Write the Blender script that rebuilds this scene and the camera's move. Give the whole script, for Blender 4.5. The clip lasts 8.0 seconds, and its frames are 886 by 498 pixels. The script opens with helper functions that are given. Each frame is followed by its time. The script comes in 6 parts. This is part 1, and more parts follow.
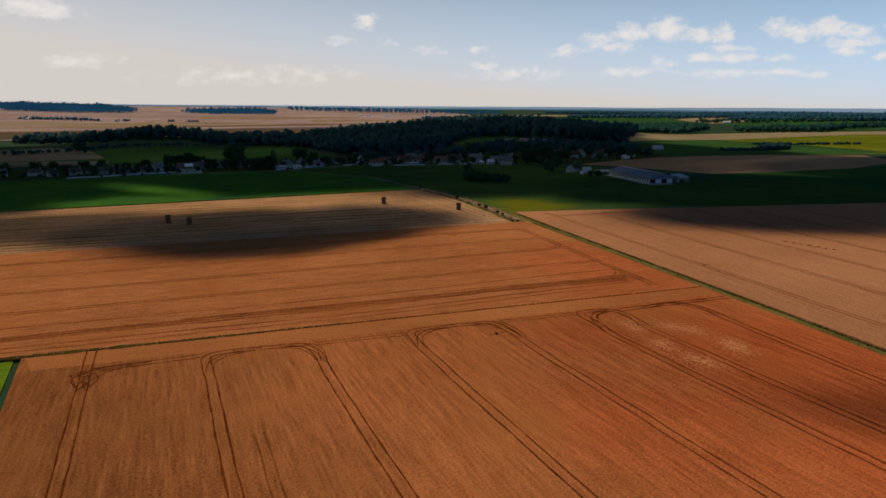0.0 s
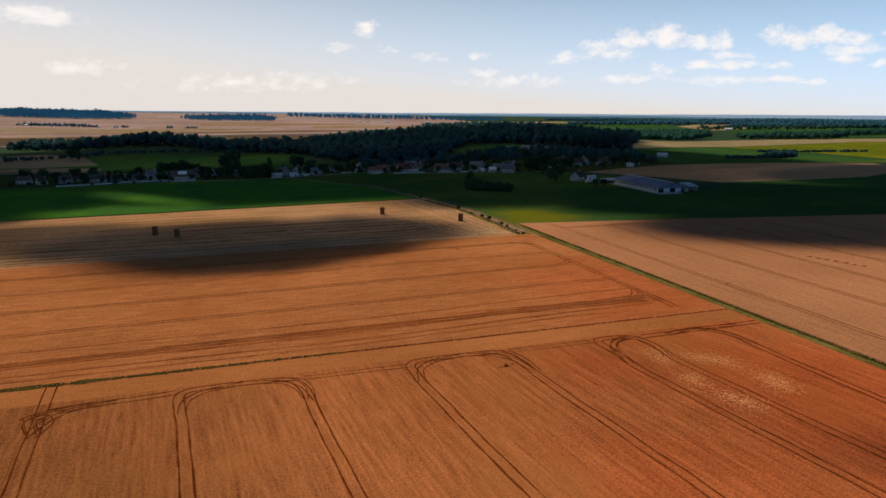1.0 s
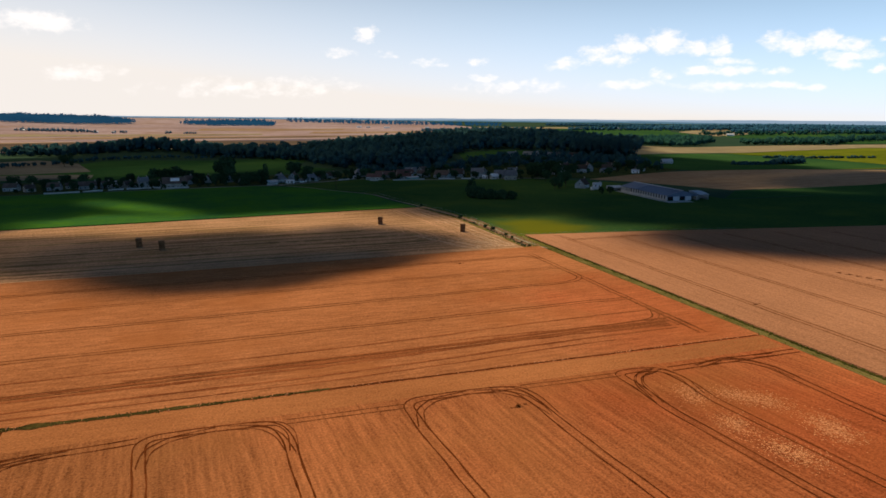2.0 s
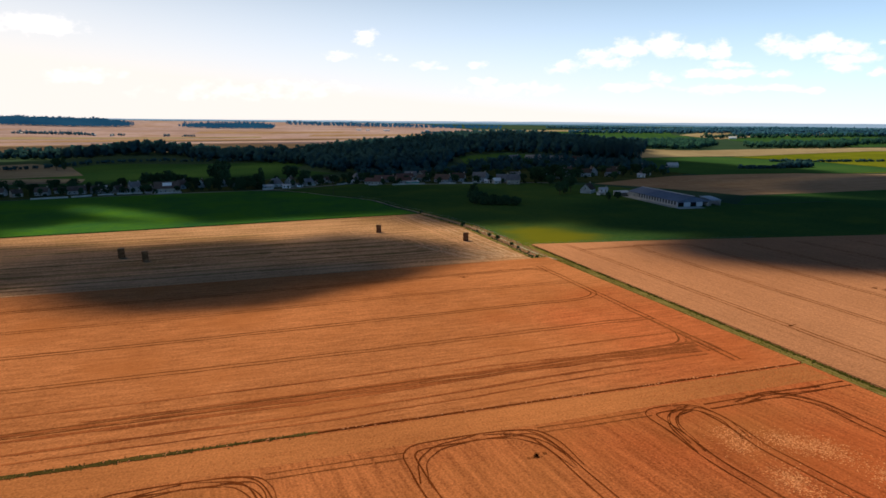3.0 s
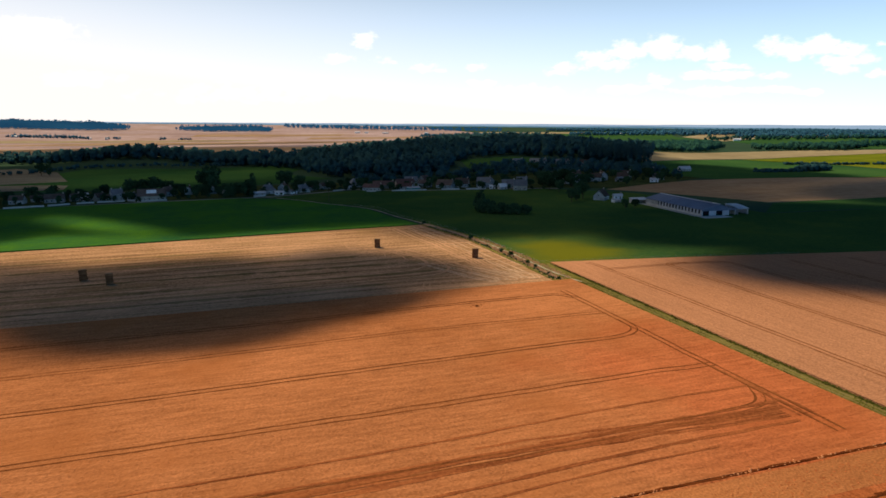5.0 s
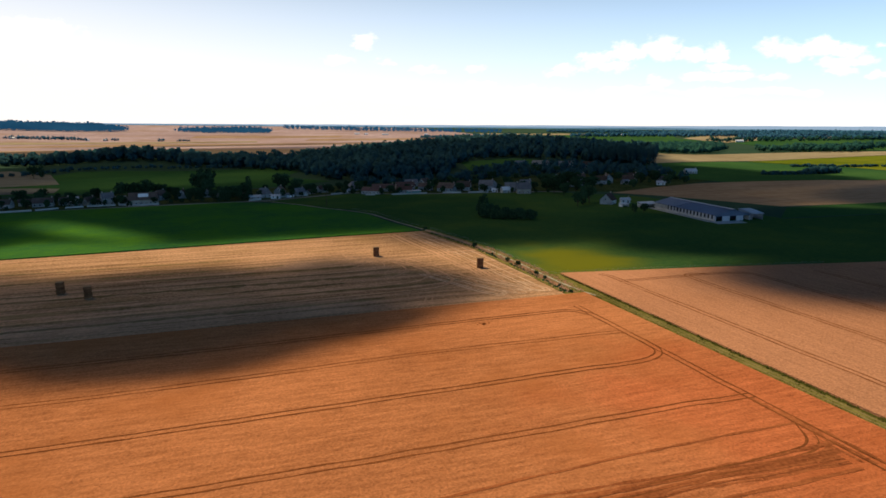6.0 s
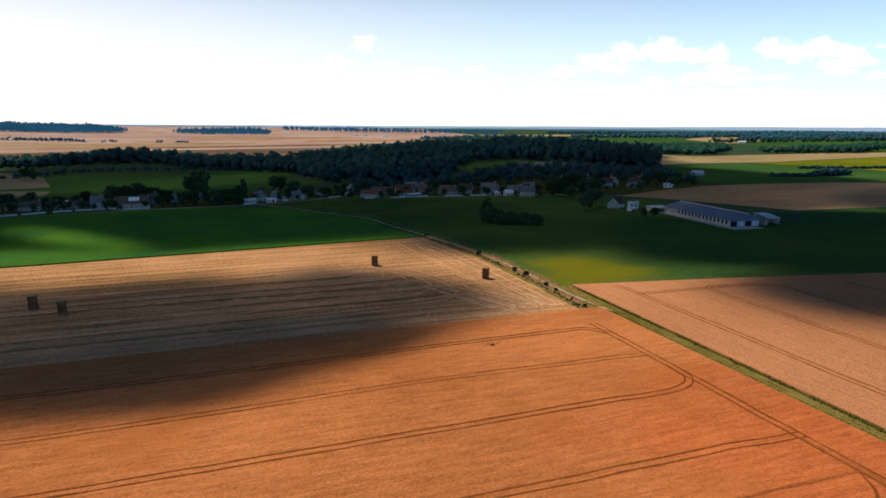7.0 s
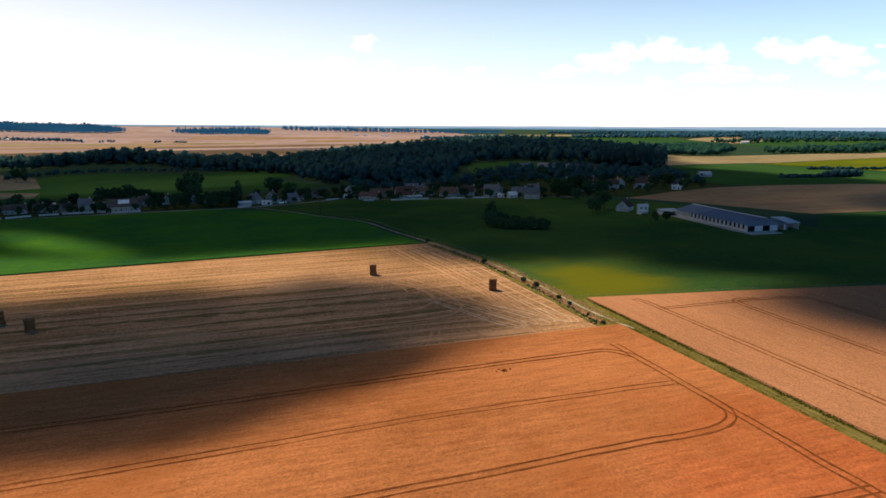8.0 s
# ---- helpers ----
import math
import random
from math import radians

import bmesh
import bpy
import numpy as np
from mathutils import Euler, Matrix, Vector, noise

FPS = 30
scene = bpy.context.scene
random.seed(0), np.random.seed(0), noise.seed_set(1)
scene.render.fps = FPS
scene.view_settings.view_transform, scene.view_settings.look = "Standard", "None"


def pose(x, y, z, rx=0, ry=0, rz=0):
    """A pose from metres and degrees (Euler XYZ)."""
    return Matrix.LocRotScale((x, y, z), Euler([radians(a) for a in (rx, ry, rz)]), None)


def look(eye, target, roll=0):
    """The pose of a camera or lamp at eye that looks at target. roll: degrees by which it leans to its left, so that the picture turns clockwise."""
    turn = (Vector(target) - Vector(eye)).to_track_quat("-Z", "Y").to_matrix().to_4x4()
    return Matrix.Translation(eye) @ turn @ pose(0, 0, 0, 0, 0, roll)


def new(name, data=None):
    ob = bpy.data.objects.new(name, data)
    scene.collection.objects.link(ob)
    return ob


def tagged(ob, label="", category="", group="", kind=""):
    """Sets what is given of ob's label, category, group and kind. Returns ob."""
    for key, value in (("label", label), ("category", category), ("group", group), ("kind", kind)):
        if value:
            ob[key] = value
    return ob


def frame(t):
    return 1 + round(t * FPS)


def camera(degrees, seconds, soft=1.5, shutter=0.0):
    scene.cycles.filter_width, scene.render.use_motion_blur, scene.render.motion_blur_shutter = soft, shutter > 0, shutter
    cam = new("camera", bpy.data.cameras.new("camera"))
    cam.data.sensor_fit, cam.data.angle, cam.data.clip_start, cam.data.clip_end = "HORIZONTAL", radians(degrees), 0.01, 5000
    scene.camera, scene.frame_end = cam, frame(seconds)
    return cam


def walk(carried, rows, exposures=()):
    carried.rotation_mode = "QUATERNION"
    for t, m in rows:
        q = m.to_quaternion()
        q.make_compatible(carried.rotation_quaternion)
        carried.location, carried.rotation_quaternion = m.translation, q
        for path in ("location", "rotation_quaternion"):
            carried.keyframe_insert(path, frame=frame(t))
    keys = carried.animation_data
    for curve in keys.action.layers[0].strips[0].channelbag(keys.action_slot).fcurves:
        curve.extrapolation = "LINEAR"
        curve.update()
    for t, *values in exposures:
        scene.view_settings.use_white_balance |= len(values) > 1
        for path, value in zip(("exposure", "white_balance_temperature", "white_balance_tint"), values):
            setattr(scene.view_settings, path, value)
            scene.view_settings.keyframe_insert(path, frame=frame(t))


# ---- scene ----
cam = camera(71.1, 8.0, 1.6)
METRES, EYE, TILT, LEAN, TURN = 140.79, 58.0, 0.0, 0.0, -17.7
ROWS = [
    (0.0, 0.0, 0.0, 0.0, -0.11, -12.77, 0.5),
    (0.5, -0.0036, 0.0591, -0.0002, -0.13, -12.45, 0.46),
    (1.0, -0.0064, 0.1207, -0.0002, -0.14, -12.19, 0.45),
    (1.5, -0.0086, 0.1848, -0.0006, -0.14, -11.92, 0.43),
    (3.0, -0.0184, 0.3791, -0.0006, -0.18, -11.46, 0.41),
    (3.5, -0.0239, 0.4423, -0.0008, -0.21, -11.38, 0.42),
    (4.0, -0.0303, 0.5054, -0.001, -0.25, -11.32, 0.49),
    (4.5, -0.0361, 0.5679, -0.001, -0.27, -11.29, 0.54),
    (6.0, -0.0499, 0.7468, 0.0015, -0.31, -11.13, 0.57),
    (6.5, -0.0536, 0.8069, 0.0016, -0.32, -11.09, 0.57),
    (7.0, -0.058, 0.8683, 0.0015, -0.33, -11.03, 0.59),
    (7.5, -0.0619, 0.9297, 0.0019, -0.35, -11.01, 0.6),
    (8.0, -0.0673, 0.9975, 0.0011, -0.35, -11.03, 0.6),
]
walk(cam, [(t, pose(0, 0, EYE, TILT, LEAN, TURN) @ pose(METRES * x, METRES * y, METRES * z, 90 + pitch, roll, yaw)) for t, x, y, z, yaw, pitch, roll in ROWS],
     exposures=[(0.0, -1.2), (0.7, -1.0), (1.5, -0.78), (3.5, -0.48), (4.5, -0.45), (8.0, -0.34)])

# ---- light ----
SUN_AZ, SUN_EL = -30.0, 56.0          # degrees clockwise from +y, and above the horizon
to_sun = Vector((math.sin(radians(SUN_AZ)) * math.cos(radians(SUN_EL)),
                 math.cos(radians(SUN_AZ)) * math.cos(radians(SUN_EL)), math.sin(radians(SUN_EL))))
sun_data = bpy.data.lights.new("sun", "SUN")
sun_data.energy, sun_data.angle, sun_data.color = 5.0, radians(0.9), (1.0, 0.84, 0.56)
sun_lamp = new("sun", sun_data)
sun_lamp.matrix_world = look(to_sun * 50, (0, 0, 0))

# clouds of the open sky: tangent of azimuth from the heading, tangent of elevation, half width, half height, weight
SKY_CLOUDS = [
    (0.245, 0.110, 0.034, 0.014, 1.0), (0.290, 0.118, 0.030, 0.017, 1.0), (0.345, 0.124, 0.034, 0.024, 1.2),
    (0.385, 0.114, 0.030, 0.014, 1.0), (0.425, 0.116, 0.024, 0.016, 1.1), (0.265, 0.097, 0.040, 0.010, 0.7),
    (0.430, 0.081, 0.056, 0.009, 1.0), (0.440, 0.093, 0.040, 0.007, 0.8), (0.335, 0.075, 0.026, 0.009, 0.8),
    (0.520, 0.121, 0.034, 0.018, 1.1), (0.545, 0.112, 0.024, 0.012, 1.0), (0.588, 0.122, 0.032, 0.019, 1.1),
    (0.630, 0.116, 0.034, 0.012, 1.0), (0.620, 0.100, 0.034, 0.010, 0.9), (0.622, 0.088, 0.030, 0.010, 1.0),
    (0.660, 0.102, 0.024, 0.008, 0.8), (0.683, 0.124, 0.012, 0.006, 0.7), (0.680, 0.080, 0.016, 0.008, 0.9),
    (0.190, 0.089, 0.030, 0.010, 0.8), (0.300, 0.060, 0.060, 0.008, 0.6), (0.525, 0.078, 0.024, 0.007, 0.8),
    (0.420, 0.056, 0.040, 0.008, 0.5), (0.515, 0.057, 0.050, 0.007, 0.6), (0.580, 0.054, 0.020, 0.005, 0.6),
    (-0.120, 0.137, 0.020, 0.014, 1.0), (-0.160, 0.111, 0.026, 0.009, 0.7), (-0.090, 0.108, 0.016, 0.006, 0.5),
    (-0.024, 0.095, 0.022, 0.006, 0.5), (0.060, 0.096, 0.016, 0.006, 0.5), (0.065, 0.072, 0.016, 0.006, 0.5),
    (-0.620, 0.160, 0.070, 0.020, 0.9), (-0.560, 0.085, 0.050, 0.012, 0.5), (-0.700, 0.165, 0.050, 0.020, 0.7),
    (0.110, 0.058, 0.070, 0.010, 0.4), (-0.300, 0.060, 0.120, 0.012, 0.3),
]
world = bpy.data.worlds.new("sky")
scene.world = world
world.use_nodes = True
wt = world.node_tree
wt.nodes.clear()


def wmath(op, a, b=None, clamp=False):
    n = wt.nodes.new("ShaderNodeMath")
    n.operation, n.use_clamp = op, clamp
    for i, v in enumerate((a, b)):
        if v is None:
            continue
        if isinstance(v, (int, float)):
            n.inputs[i].default_value = v
        else:
            wt.links.new(v, n.inputs[i])
    return n.outputs[0]


def wdot(v, d):
    n = wt.nodes.new("ShaderNodeVectorMath")
    n.operation = "DOT_PRODUCT"
    wt.links.new(v, n.inputs[0])
    n.inputs[1].default_value = d
    return n.outputs["Value"]


sky = wt.nodes.new("ShaderNodeTexSky")
sky.sky_type, sky.sun_disc = "NISHITA", False
sky.sun_elevation, sky.sun_rotation = radians(SUN_EL), radians(SUN_AZ)
sky.altitude, sky.air_density, sky.dust_density, sky.ozone_density = 150.0, 0.2, 0.15, 4.0
SKY_STRENGTH = 0.05
coord = wt.nodes.new("ShaderNodeTexCoord").outputs["Generated"]
HEADING = radians(17.9)
ahead = wmath("MAXIMUM", wdot(coord, (math.sin(HEADING), math.cos(HEADING), 0)), 0.05)
p_ = wmath("DIVIDE", wdot(coord, (math.cos(HEADING), -math.sin(HEADING), 0)), ahead)
q_ = wmath("DIVIDE", wdot(coord, (0, 0, 1)), ahead)


def wnoise(scale, detail, shift):
    mp = wt.nodes.new("ShaderNodeMapping")
    mp.inputs["Location"].default_value = (shift, shift * 0.7, 0)
    mp.inputs["Scale"].default_value = (1, 1, 1.7)
    wt.links.new(coord, mp.inputs["Vector"])
    n = wt.nodes.new("ShaderNodeTexNoise")
    n.inputs["Scale"].default_value, n.inputs["Detail"].default_value, n.inputs["Roughness"].default_value = scale, detail, 0.6
    wt.links.new(mp.outputs[0], n.inputs["Vector"])
    return wmath("SUBTRACT", n.outputs["Fac"], 0.5)


fluff = wmath("MULTIPLY", wnoise(42.0, 6.0, 0.0), 3.2)
p_ = wmath("ADD", p_, wmath("MULTIPLY", wnoise(30.0, 4.0, 3.0), 0.05))
q_ = wmath("ADD", q_, wmath("MULTIPLY", wnoise(38.0, 4.0, 7.0), 0.016))
total = None
for p0, q0, a, b, weight in SKY_CLOUDS:
    u = wmath("MULTIPLY", wmath("SUBTRACT", p_, p0), 1 / (0.85 * a))
    v = wmath("MULTIPLY", wmath("SUBTRACT", q_, q0 - 0.007), 1 / (0.75 * b))
    r2 = wmath("ADD", wmath("MULTIPLY", u, u), wmath("MULTIPLY", v, v))
    one = wmath("MULTIPLY", wmath("SUBTRACT", 1.25, r2), weight)
    total = one if total is None else wmath("MAXIMUM", total, one)
mask = wmath("ADD", wmath("MULTIPLY", total, 0.6), fluff)
soft = wt.nodes.new("ShaderNodeMapRange")
soft.interpolation_type = "SMOOTHSTEP"
soft.inputs["From Min"].default_value, soft.inputs["From Max"].default_value = -0.4, 1.15
wt.links.new(mask, soft.inputs["Value"])
front = wmath("GREATER_THAN", wdot(coord, (math.sin(HEADING), math.cos(HEADING), 0)), 0.1)
mask = wmath("MULTIPLY", wmath("MULTIPLY", soft.outputs[0], 0.9), front)


def wmix(fac, a, b):
    m = wt.nodes.new("ShaderNodeMix")
    m.data_type = "RGBA"
    wt.links.new(fac, m.inputs["Factor"])
    for sock, v in (("A", a), ("B", b)):
        if isinstance(v, tuple):
            m.inputs[sock].default_value = v
        else:
            wt.links.new(v, m.inputs[sock])
    return m.outputs["Result"]


# summer haze: white at the horizon all round, thinning upward, thicker towards the sun
rise_ = wmath("MAXIMUM", wdot(coord, (0, 0, 1)), 0.0)
sunward = wmath("MULTIPLY", wmath("ADD", wdot(coord, (math.sin(radians(SUN_AZ - 10)), math.cos(radians(SUN_AZ - 10)), 0)), 1.0), 0.5, clamp=True)
sunward = wmath("MULTIPLY", sunward, sunward)
low_haze = wmath("POWER", 2.718, wmath("MULTIPLY", rise_, wmath("SUBTRACT", wmath("MULTIPLY", sunward, 5.5), 9.0)))
low_haze = wmath("MULTIPLY", low_haze, wmath("POWER", 2.718, wmath("MULTIPLY", wmath("POWER", wmath("MULTIPLY", rise_, 1 / 0.28), 6.0), -1.0)))
low_blue = wmath("POWER", 2.718, wmath("MULTIPLY", rise_, -6.5))
low_blue = wmath("MULTIPLY", low_blue, wmath("POWER", 2.718, wmath("MULTIPLY", wmath("POWER", wmath("MULTIPLY", rise_, 1 / 0.28), 6.0), -1.0)))
deep = wmath("MULTIPLY", wmath("SUBTRACT", rise_, 0.15), 2.0, clamp=True)
thick = wmath("MULTIPLY", low_haze, wmath("ADD", wmath("MULTIPLY", sunward, 0.75), 0.74), clamp=True)
haze_col = wmix(wmath("MULTIPLY", sunward, 8.0, clamp=True), (7.0, 16.0, 34.0, 1), (29.8, 27.8, 26.2, 1))
veiled = wmix(deep, sky.outputs["Color"], (0.12, 1.5, 4.6, 1))
veiled = wmix(wmath("MULTIPLY", low_blue, 0.9), veiled, (20.0, 48.5, 79.0, 1))
veiled = wmix(thick, veiled, haze_col)
veiled = wmix(mask, veiled, (38.0, 35.6, 34.2, 1))
bg = wt.nodes.new("ShaderNodeBackground")
bg.inputs["Strength"].default_value = SKY_STRENGTH
wt.links.new(veiled, bg.inputs["Color"])
wo = wt.nodes.new("ShaderNodeOutputWorld")
wt.links.new(bg.outputs["Background"], wo.inputs["Surface"])


# ---- materials ----
def surface(name, low, high, rough=0.9, fine=2.0, coarse=0.05, stretch=(1, 1, 1), turn=0.0, bump=0.3, dist=0.1,
            patch=None, speck=0.5, spread=0.5, metal=0.0, random_tint=0.0, grain=0.0, rows=0.0):
    """A diffuse surface whose colour varies between low and high at a fine and a coarse scale; patch adds a third colour in large spots."""
    m = bpy.data.materials.new(name)
    m.use_nodes = True
    t = m.node_tree
    t.nodes.clear()
    out = t.nodes.new("ShaderNodeOutputMaterial")
    b = t.nodes.new("ShaderNodeBsdfPrincipled")
    b.inputs["Roughness"].default_value, b.inputs["Metallic"].default_value = rough, metal
    b.inputs["Specular IOR Level"].default_value = 0.0 if rough > 0.8 else 0.4
    t.links.new(b.outputs[0], out.inputs[0])
    co = t.nodes.new("ShaderNodeTexCoord").outputs["Object"]
    mp = t.nodes.new("ShaderNodeMapping")
    mp.inputs["Scale"].default_value = stretch
    rot = t.nodes.new("ShaderNodeMapping")
    rot.inputs["Rotation"].default_value = (0, 0, radians(turn))
    t.links.new(co, rot.inputs["Vector"])
    t.links.new(rot.outputs[0], mp.inputs["Vector"])

    def noise_of(vec, scale, detail):
        n = t.nodes.new("ShaderNodeTexNoise")
        n.inputs["Scale"].default_value, n.inputs["Detail"].default_value = scale, detail
        t.links.new(vec, n.inputs["Vector"])
        return n.outputs["Fac"]

    f1, f2, f3 = noise_of(mp.outputs[0], fine, 4), noise_of(co, coarse, 3), noise_of(co, grain or fine * 2.3, 3)
    add = t.nodes.new("ShaderNodeMath")
    add.operation = "MULTIPLY_ADD"
    t.links.new(f1, add.inputs[0])
    add.inputs[1].default_value = rows or speck
    t.links.new(f2, add.inputs[2])
    add2 = t.nodes.new("ShaderNodeMath")
    add2.operation = "MULTIPLY_ADD"
    t.links.new(f3, add2.inputs[0])
    add2.inputs[1].default_value = speck
    t.links.new(add.outputs[0], add2.inputs[2])
    mid = 0.5 + 0.5 * speck + 0.5 * (rows or speck)
    rg = t.nodes.new("ShaderNodeMapRange")
    rg.inputs["From Min"].default_value, rg.inputs["From Max"].default_value = mid - spread * 0.5, mid + spread * 0.5
    t.links.new(add2.outputs[0], rg.inputs["Value"])
    mx = t.nodes.new("ShaderNodeMix")
    mx.data_type = "RGBA"
    mx.inputs["A"].default_value, mx.inputs["B"].default_value = (*low, 1), (*high, 1)
    t.links.new(rg.outputs[0], mx.inputs["Factor"])
    col = mx.outputs["Result"]
    if patch:
        f4 = noise_of(co, coarse * 2.7, 4)
        rp = t.nodes.new("ShaderNodeMapRange")
        rp.inputs["From Min"].default_value, rp.inputs["From Max"].default_value, rp.inputs["To Max"].default_value = 0.50, 0.72, 0.65
        t.links.new(f4, rp.inputs["Value"])
        m2 = t.nodes.new("ShaderNodeMix")
        m2.data_type = "RGBA"
        m2.inputs["B"].default_value = (*patch, 1)
        t.links.new(rp.outputs[0], m2.inputs["Factor"])
        t.links.new(col, m2.inputs["A"])
        col = m2.outputs["Result"]
    if random_tint:
        info = t.nodes.new("ShaderNodeObjectInfo")
        hs = t.nodes.new("ShaderNodeHueSaturation")
        rv = t.nodes.new("ShaderNodeMapRange")
        rv.inputs["To Min"].default_value, rv.inputs["To Max"].default_value = 1 - random_tint, 1 + random_tint
        t.links.new(info.outputs["Random"], rv.inputs["Value"])
        t.links.new(rv.outputs[0], hs.inputs["Value"])
        t.links.new(col, hs.inputs["Color"])
        col = hs.outputs["Color"]
    t.links.new(col, b.inputs["Base Color"])
    if bump:
        bp = t.nodes.new("ShaderNodeBump")
        bp.inputs["Strength"].default_value, bp.inputs["Distance"].default_value = bump, dist
        t.links.new(add2.outputs[0], bp.inputs["Height"])
        t.links.new(bp.outputs[0], b.inputs["Normal"])
    return m


def plain(name, col, rough=0.6, metal=0.0):
    return surface(name, [c * 0.85 for c in col], [min(1, c * 1.12) for c in col], rough, 3.0, 0.6, bump=0.1, dist=0.02, metal=metal)


M_SOIL = surface("dry_farmland", (0.030, 0.066, 0.042), (0.058, 0.098, 0.060), fine=0.6, coarse=0.002, speck=0.3, patch=(0.05, 0.095, 0.055))
M_WHEAT_N = surface("ripe_wheat", (0.23, 0.070, 0.024), (0.72, 0.252, 0.094), fine=0.6, coarse=0.012, stretch=(2.4, 0.16, 1), turn=-6.5,
                    bump=0.6, dist=0.3, speck=1.15, rows=0.95, spread=0.86, grain=2.4, patch=(0.45, 0.165, 0.052))
M_WHEAT_E = surface("ripe_wheat_cross", (0.30, 0.104, 0.038), (0.68, 0.258, 0.102), fine=0.6, coarse=0.012, stretch=(0.25, 1.7, 1),
                    bump=0.6, dist=0.3, speck=1.15, rows=1.0, spread=0.86, patch=(0.44, 0.145, 0.045), grain=2.2)
M_WHEAT_R = surface("pale_ripe_wheat", (0.33, 0.142, 0.070), (0.68, 0.312, 0.162), fine=0.55, coarse=0.01, stretch=(2.2, 0.10, 1),
                    bump=0.6, dist=0.3, speck=1.3, rows=0.5, spread=0.8, grain=2.2)
M_STUBBLE = surface("cut_stubble", (0.23, 0.124, 0.058), (0.71, 0.390, 0.210), fine=0.26, coarse=0.015, stretch=(0.035, 1.1, 1),
                    bump=0.4, dist=0.15, speck=1.2, spread=0.7, patch=(0.36, 0.20, 0.085), grain=0.9)
M_STRAW = surface("pale_straw", (0.44, 0.235, 0.125), (0.72, 0.40, 0.22), fine=0.5, coarse=0.05, speck=0.9, spread=0.7)
M_TRACKED = surface("wheel_marks_in_crop", (0.092, 0.023, 0.007), (0.21, 0.055, 0.015), fine=0.7, coarse=0.05, speck=0.7)
M_LODGED = surface("lodged_wheat", (0.66, 0.25, 0.098), (0.88, 0.40, 0.180), fine=1.2, coarse=0.05, speck=0.6)
M_BAND = surface("flattened_wheat", (0.20, 0.057, 0.020), (0.46, 0.145, 0.050), fine=0.55, coarse=0.05, stretch=(0.10, 2.2, 1), speck=0.8, bump=0.5, dist=0.2)
M_TRODDEN = surface("trodden_wheat", (0.15, 0.047, 0.015), (0.29, 0.095, 0.030), fine=0.6, coarse=0.05, speck=0.8)
M_GREEN = surface("green_leafy_crop", (0.020, 0.098, 0.042), (0.092, 0.232, 0.016), fine=0.5, coarse=0.02, stretch=(0.35, 1.3, 1),
                  bump=0.6, dist=0.3, speck=0.7, spread=0.8)
M_PASTURE = surface("pasture_grass", (0.034, 0.090, 0.028), (0.080, 0.135, 0.032), fine=0.3, coarse=0.012, speck=0.5, patch=(0.10, 0.145, 0.028))
M_MEADOW = surface("meadow_grass", (0.028, 0.085, 0.030), (0.060, 0.135, 0.036), fine=0.2, coarse=0.008, speck=0.5)
M_VERGE = surface("verge_grass", (0.11, 0.105, 0.018), (0.29, 0.235, 0.065), fine=0.7, coarse=0.06, stretch=(1, 0.3, 1), speck=0.8, bump=0.6, dist=0.3)
M_GRAVEL = surface("pale_gravel", (0.40, 0.33, 0.24), (0.60, 0.51, 0.39), fine=1.4, coarse=0.05, speck=0.7)
# tan of the far plain with pinkish-blue distance haze mixed into the colour
M_FAR_TAN = surface("far_hazed_fields", (0.345, 0.235, 0.222), (0.555, 0.405, 0.392), fine=0.012, coarse=0.0016, stretch=(0.25, 2, 1), speck=0.6, bump=0, spread=0.5,
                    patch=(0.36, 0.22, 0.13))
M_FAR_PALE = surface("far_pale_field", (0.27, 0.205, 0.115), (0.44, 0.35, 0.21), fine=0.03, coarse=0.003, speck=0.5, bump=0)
M_FAR_GREEN = surface("far_green_field", (0.10, 0.135, 0.010), (0.22, 0.23, 0.02), fine=0.02, coarse=0.003, stretch=(0.3, 1.5, 1), speck=0.6, bump=0)
M_BROWN = surface("brown_cut_field", (0.30, 0.19, 0.11), (0.45, 0.30, 0.18), fine=0.06, coarse=0.006, stretch=(0.25, 1.6, 1), speck=0.7, bump=0.2)
M_GREY_FIELD = surface("grey_cut_field", (0.15, 0.135, 0.105), (0.25, 0.225, 0.175), fine=0.06, coarse=0.006, stretch=(0.25, 1.6, 1), speck=0.7, bump=0.2)
M_LEAF = surface("tree_leaves", (0.018, 0.042, 0.022), (0.050, 0.092, 0.040), fine=0.35, coarse=0.02, speck=0.8, bump=0, random_tint=0.25)
# these three leaf colours hold distance haze: teal nearby, bluer farther off
M_LEAF_DARK = surface("hazed_wood_leaves", (0.020, 0.062, 0.078), (0.040, 0.098, 0.106), fine=0.12, coarse=0.006, speck=0.8, bump=0)
M_LEAF_FAR = surface("far_hazed_leaves", (0.030, 0.110, 0.18), (0.060, 0.170, 0.26), fine=0.02, coarse=0.004, speck=0.8, bump=0)
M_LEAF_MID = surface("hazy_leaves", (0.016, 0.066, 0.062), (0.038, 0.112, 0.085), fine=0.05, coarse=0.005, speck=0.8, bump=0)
M_BARK = surface("bark", (0.05, 0.036, 0.026), (0.11, 0.085, 0.06), fine=3.0, coarse=0.4)
M_HAY = surface("baled_straw", (0.12, 0.055, 0.025), (0.26, 0.125, 0.06), fine=5.0, coarse=0.9, stretch=(0.4, 1, 2), bump=0.7, dist=0.08, random_tint=0.2)
M_HAY_TOP = surface("sunlit_top_straw", (0.30, 0.17, 0.09), (0.46, 0.28, 0.15), fine=4.0, coarse=0.8)
M_RENDER = surface("pale_render", (0.27, 0.27, 0.265), (0.56, 0.55, 0.53), fine=1.5, coarse=0.25, random_tint=0.18, bump=0.1)
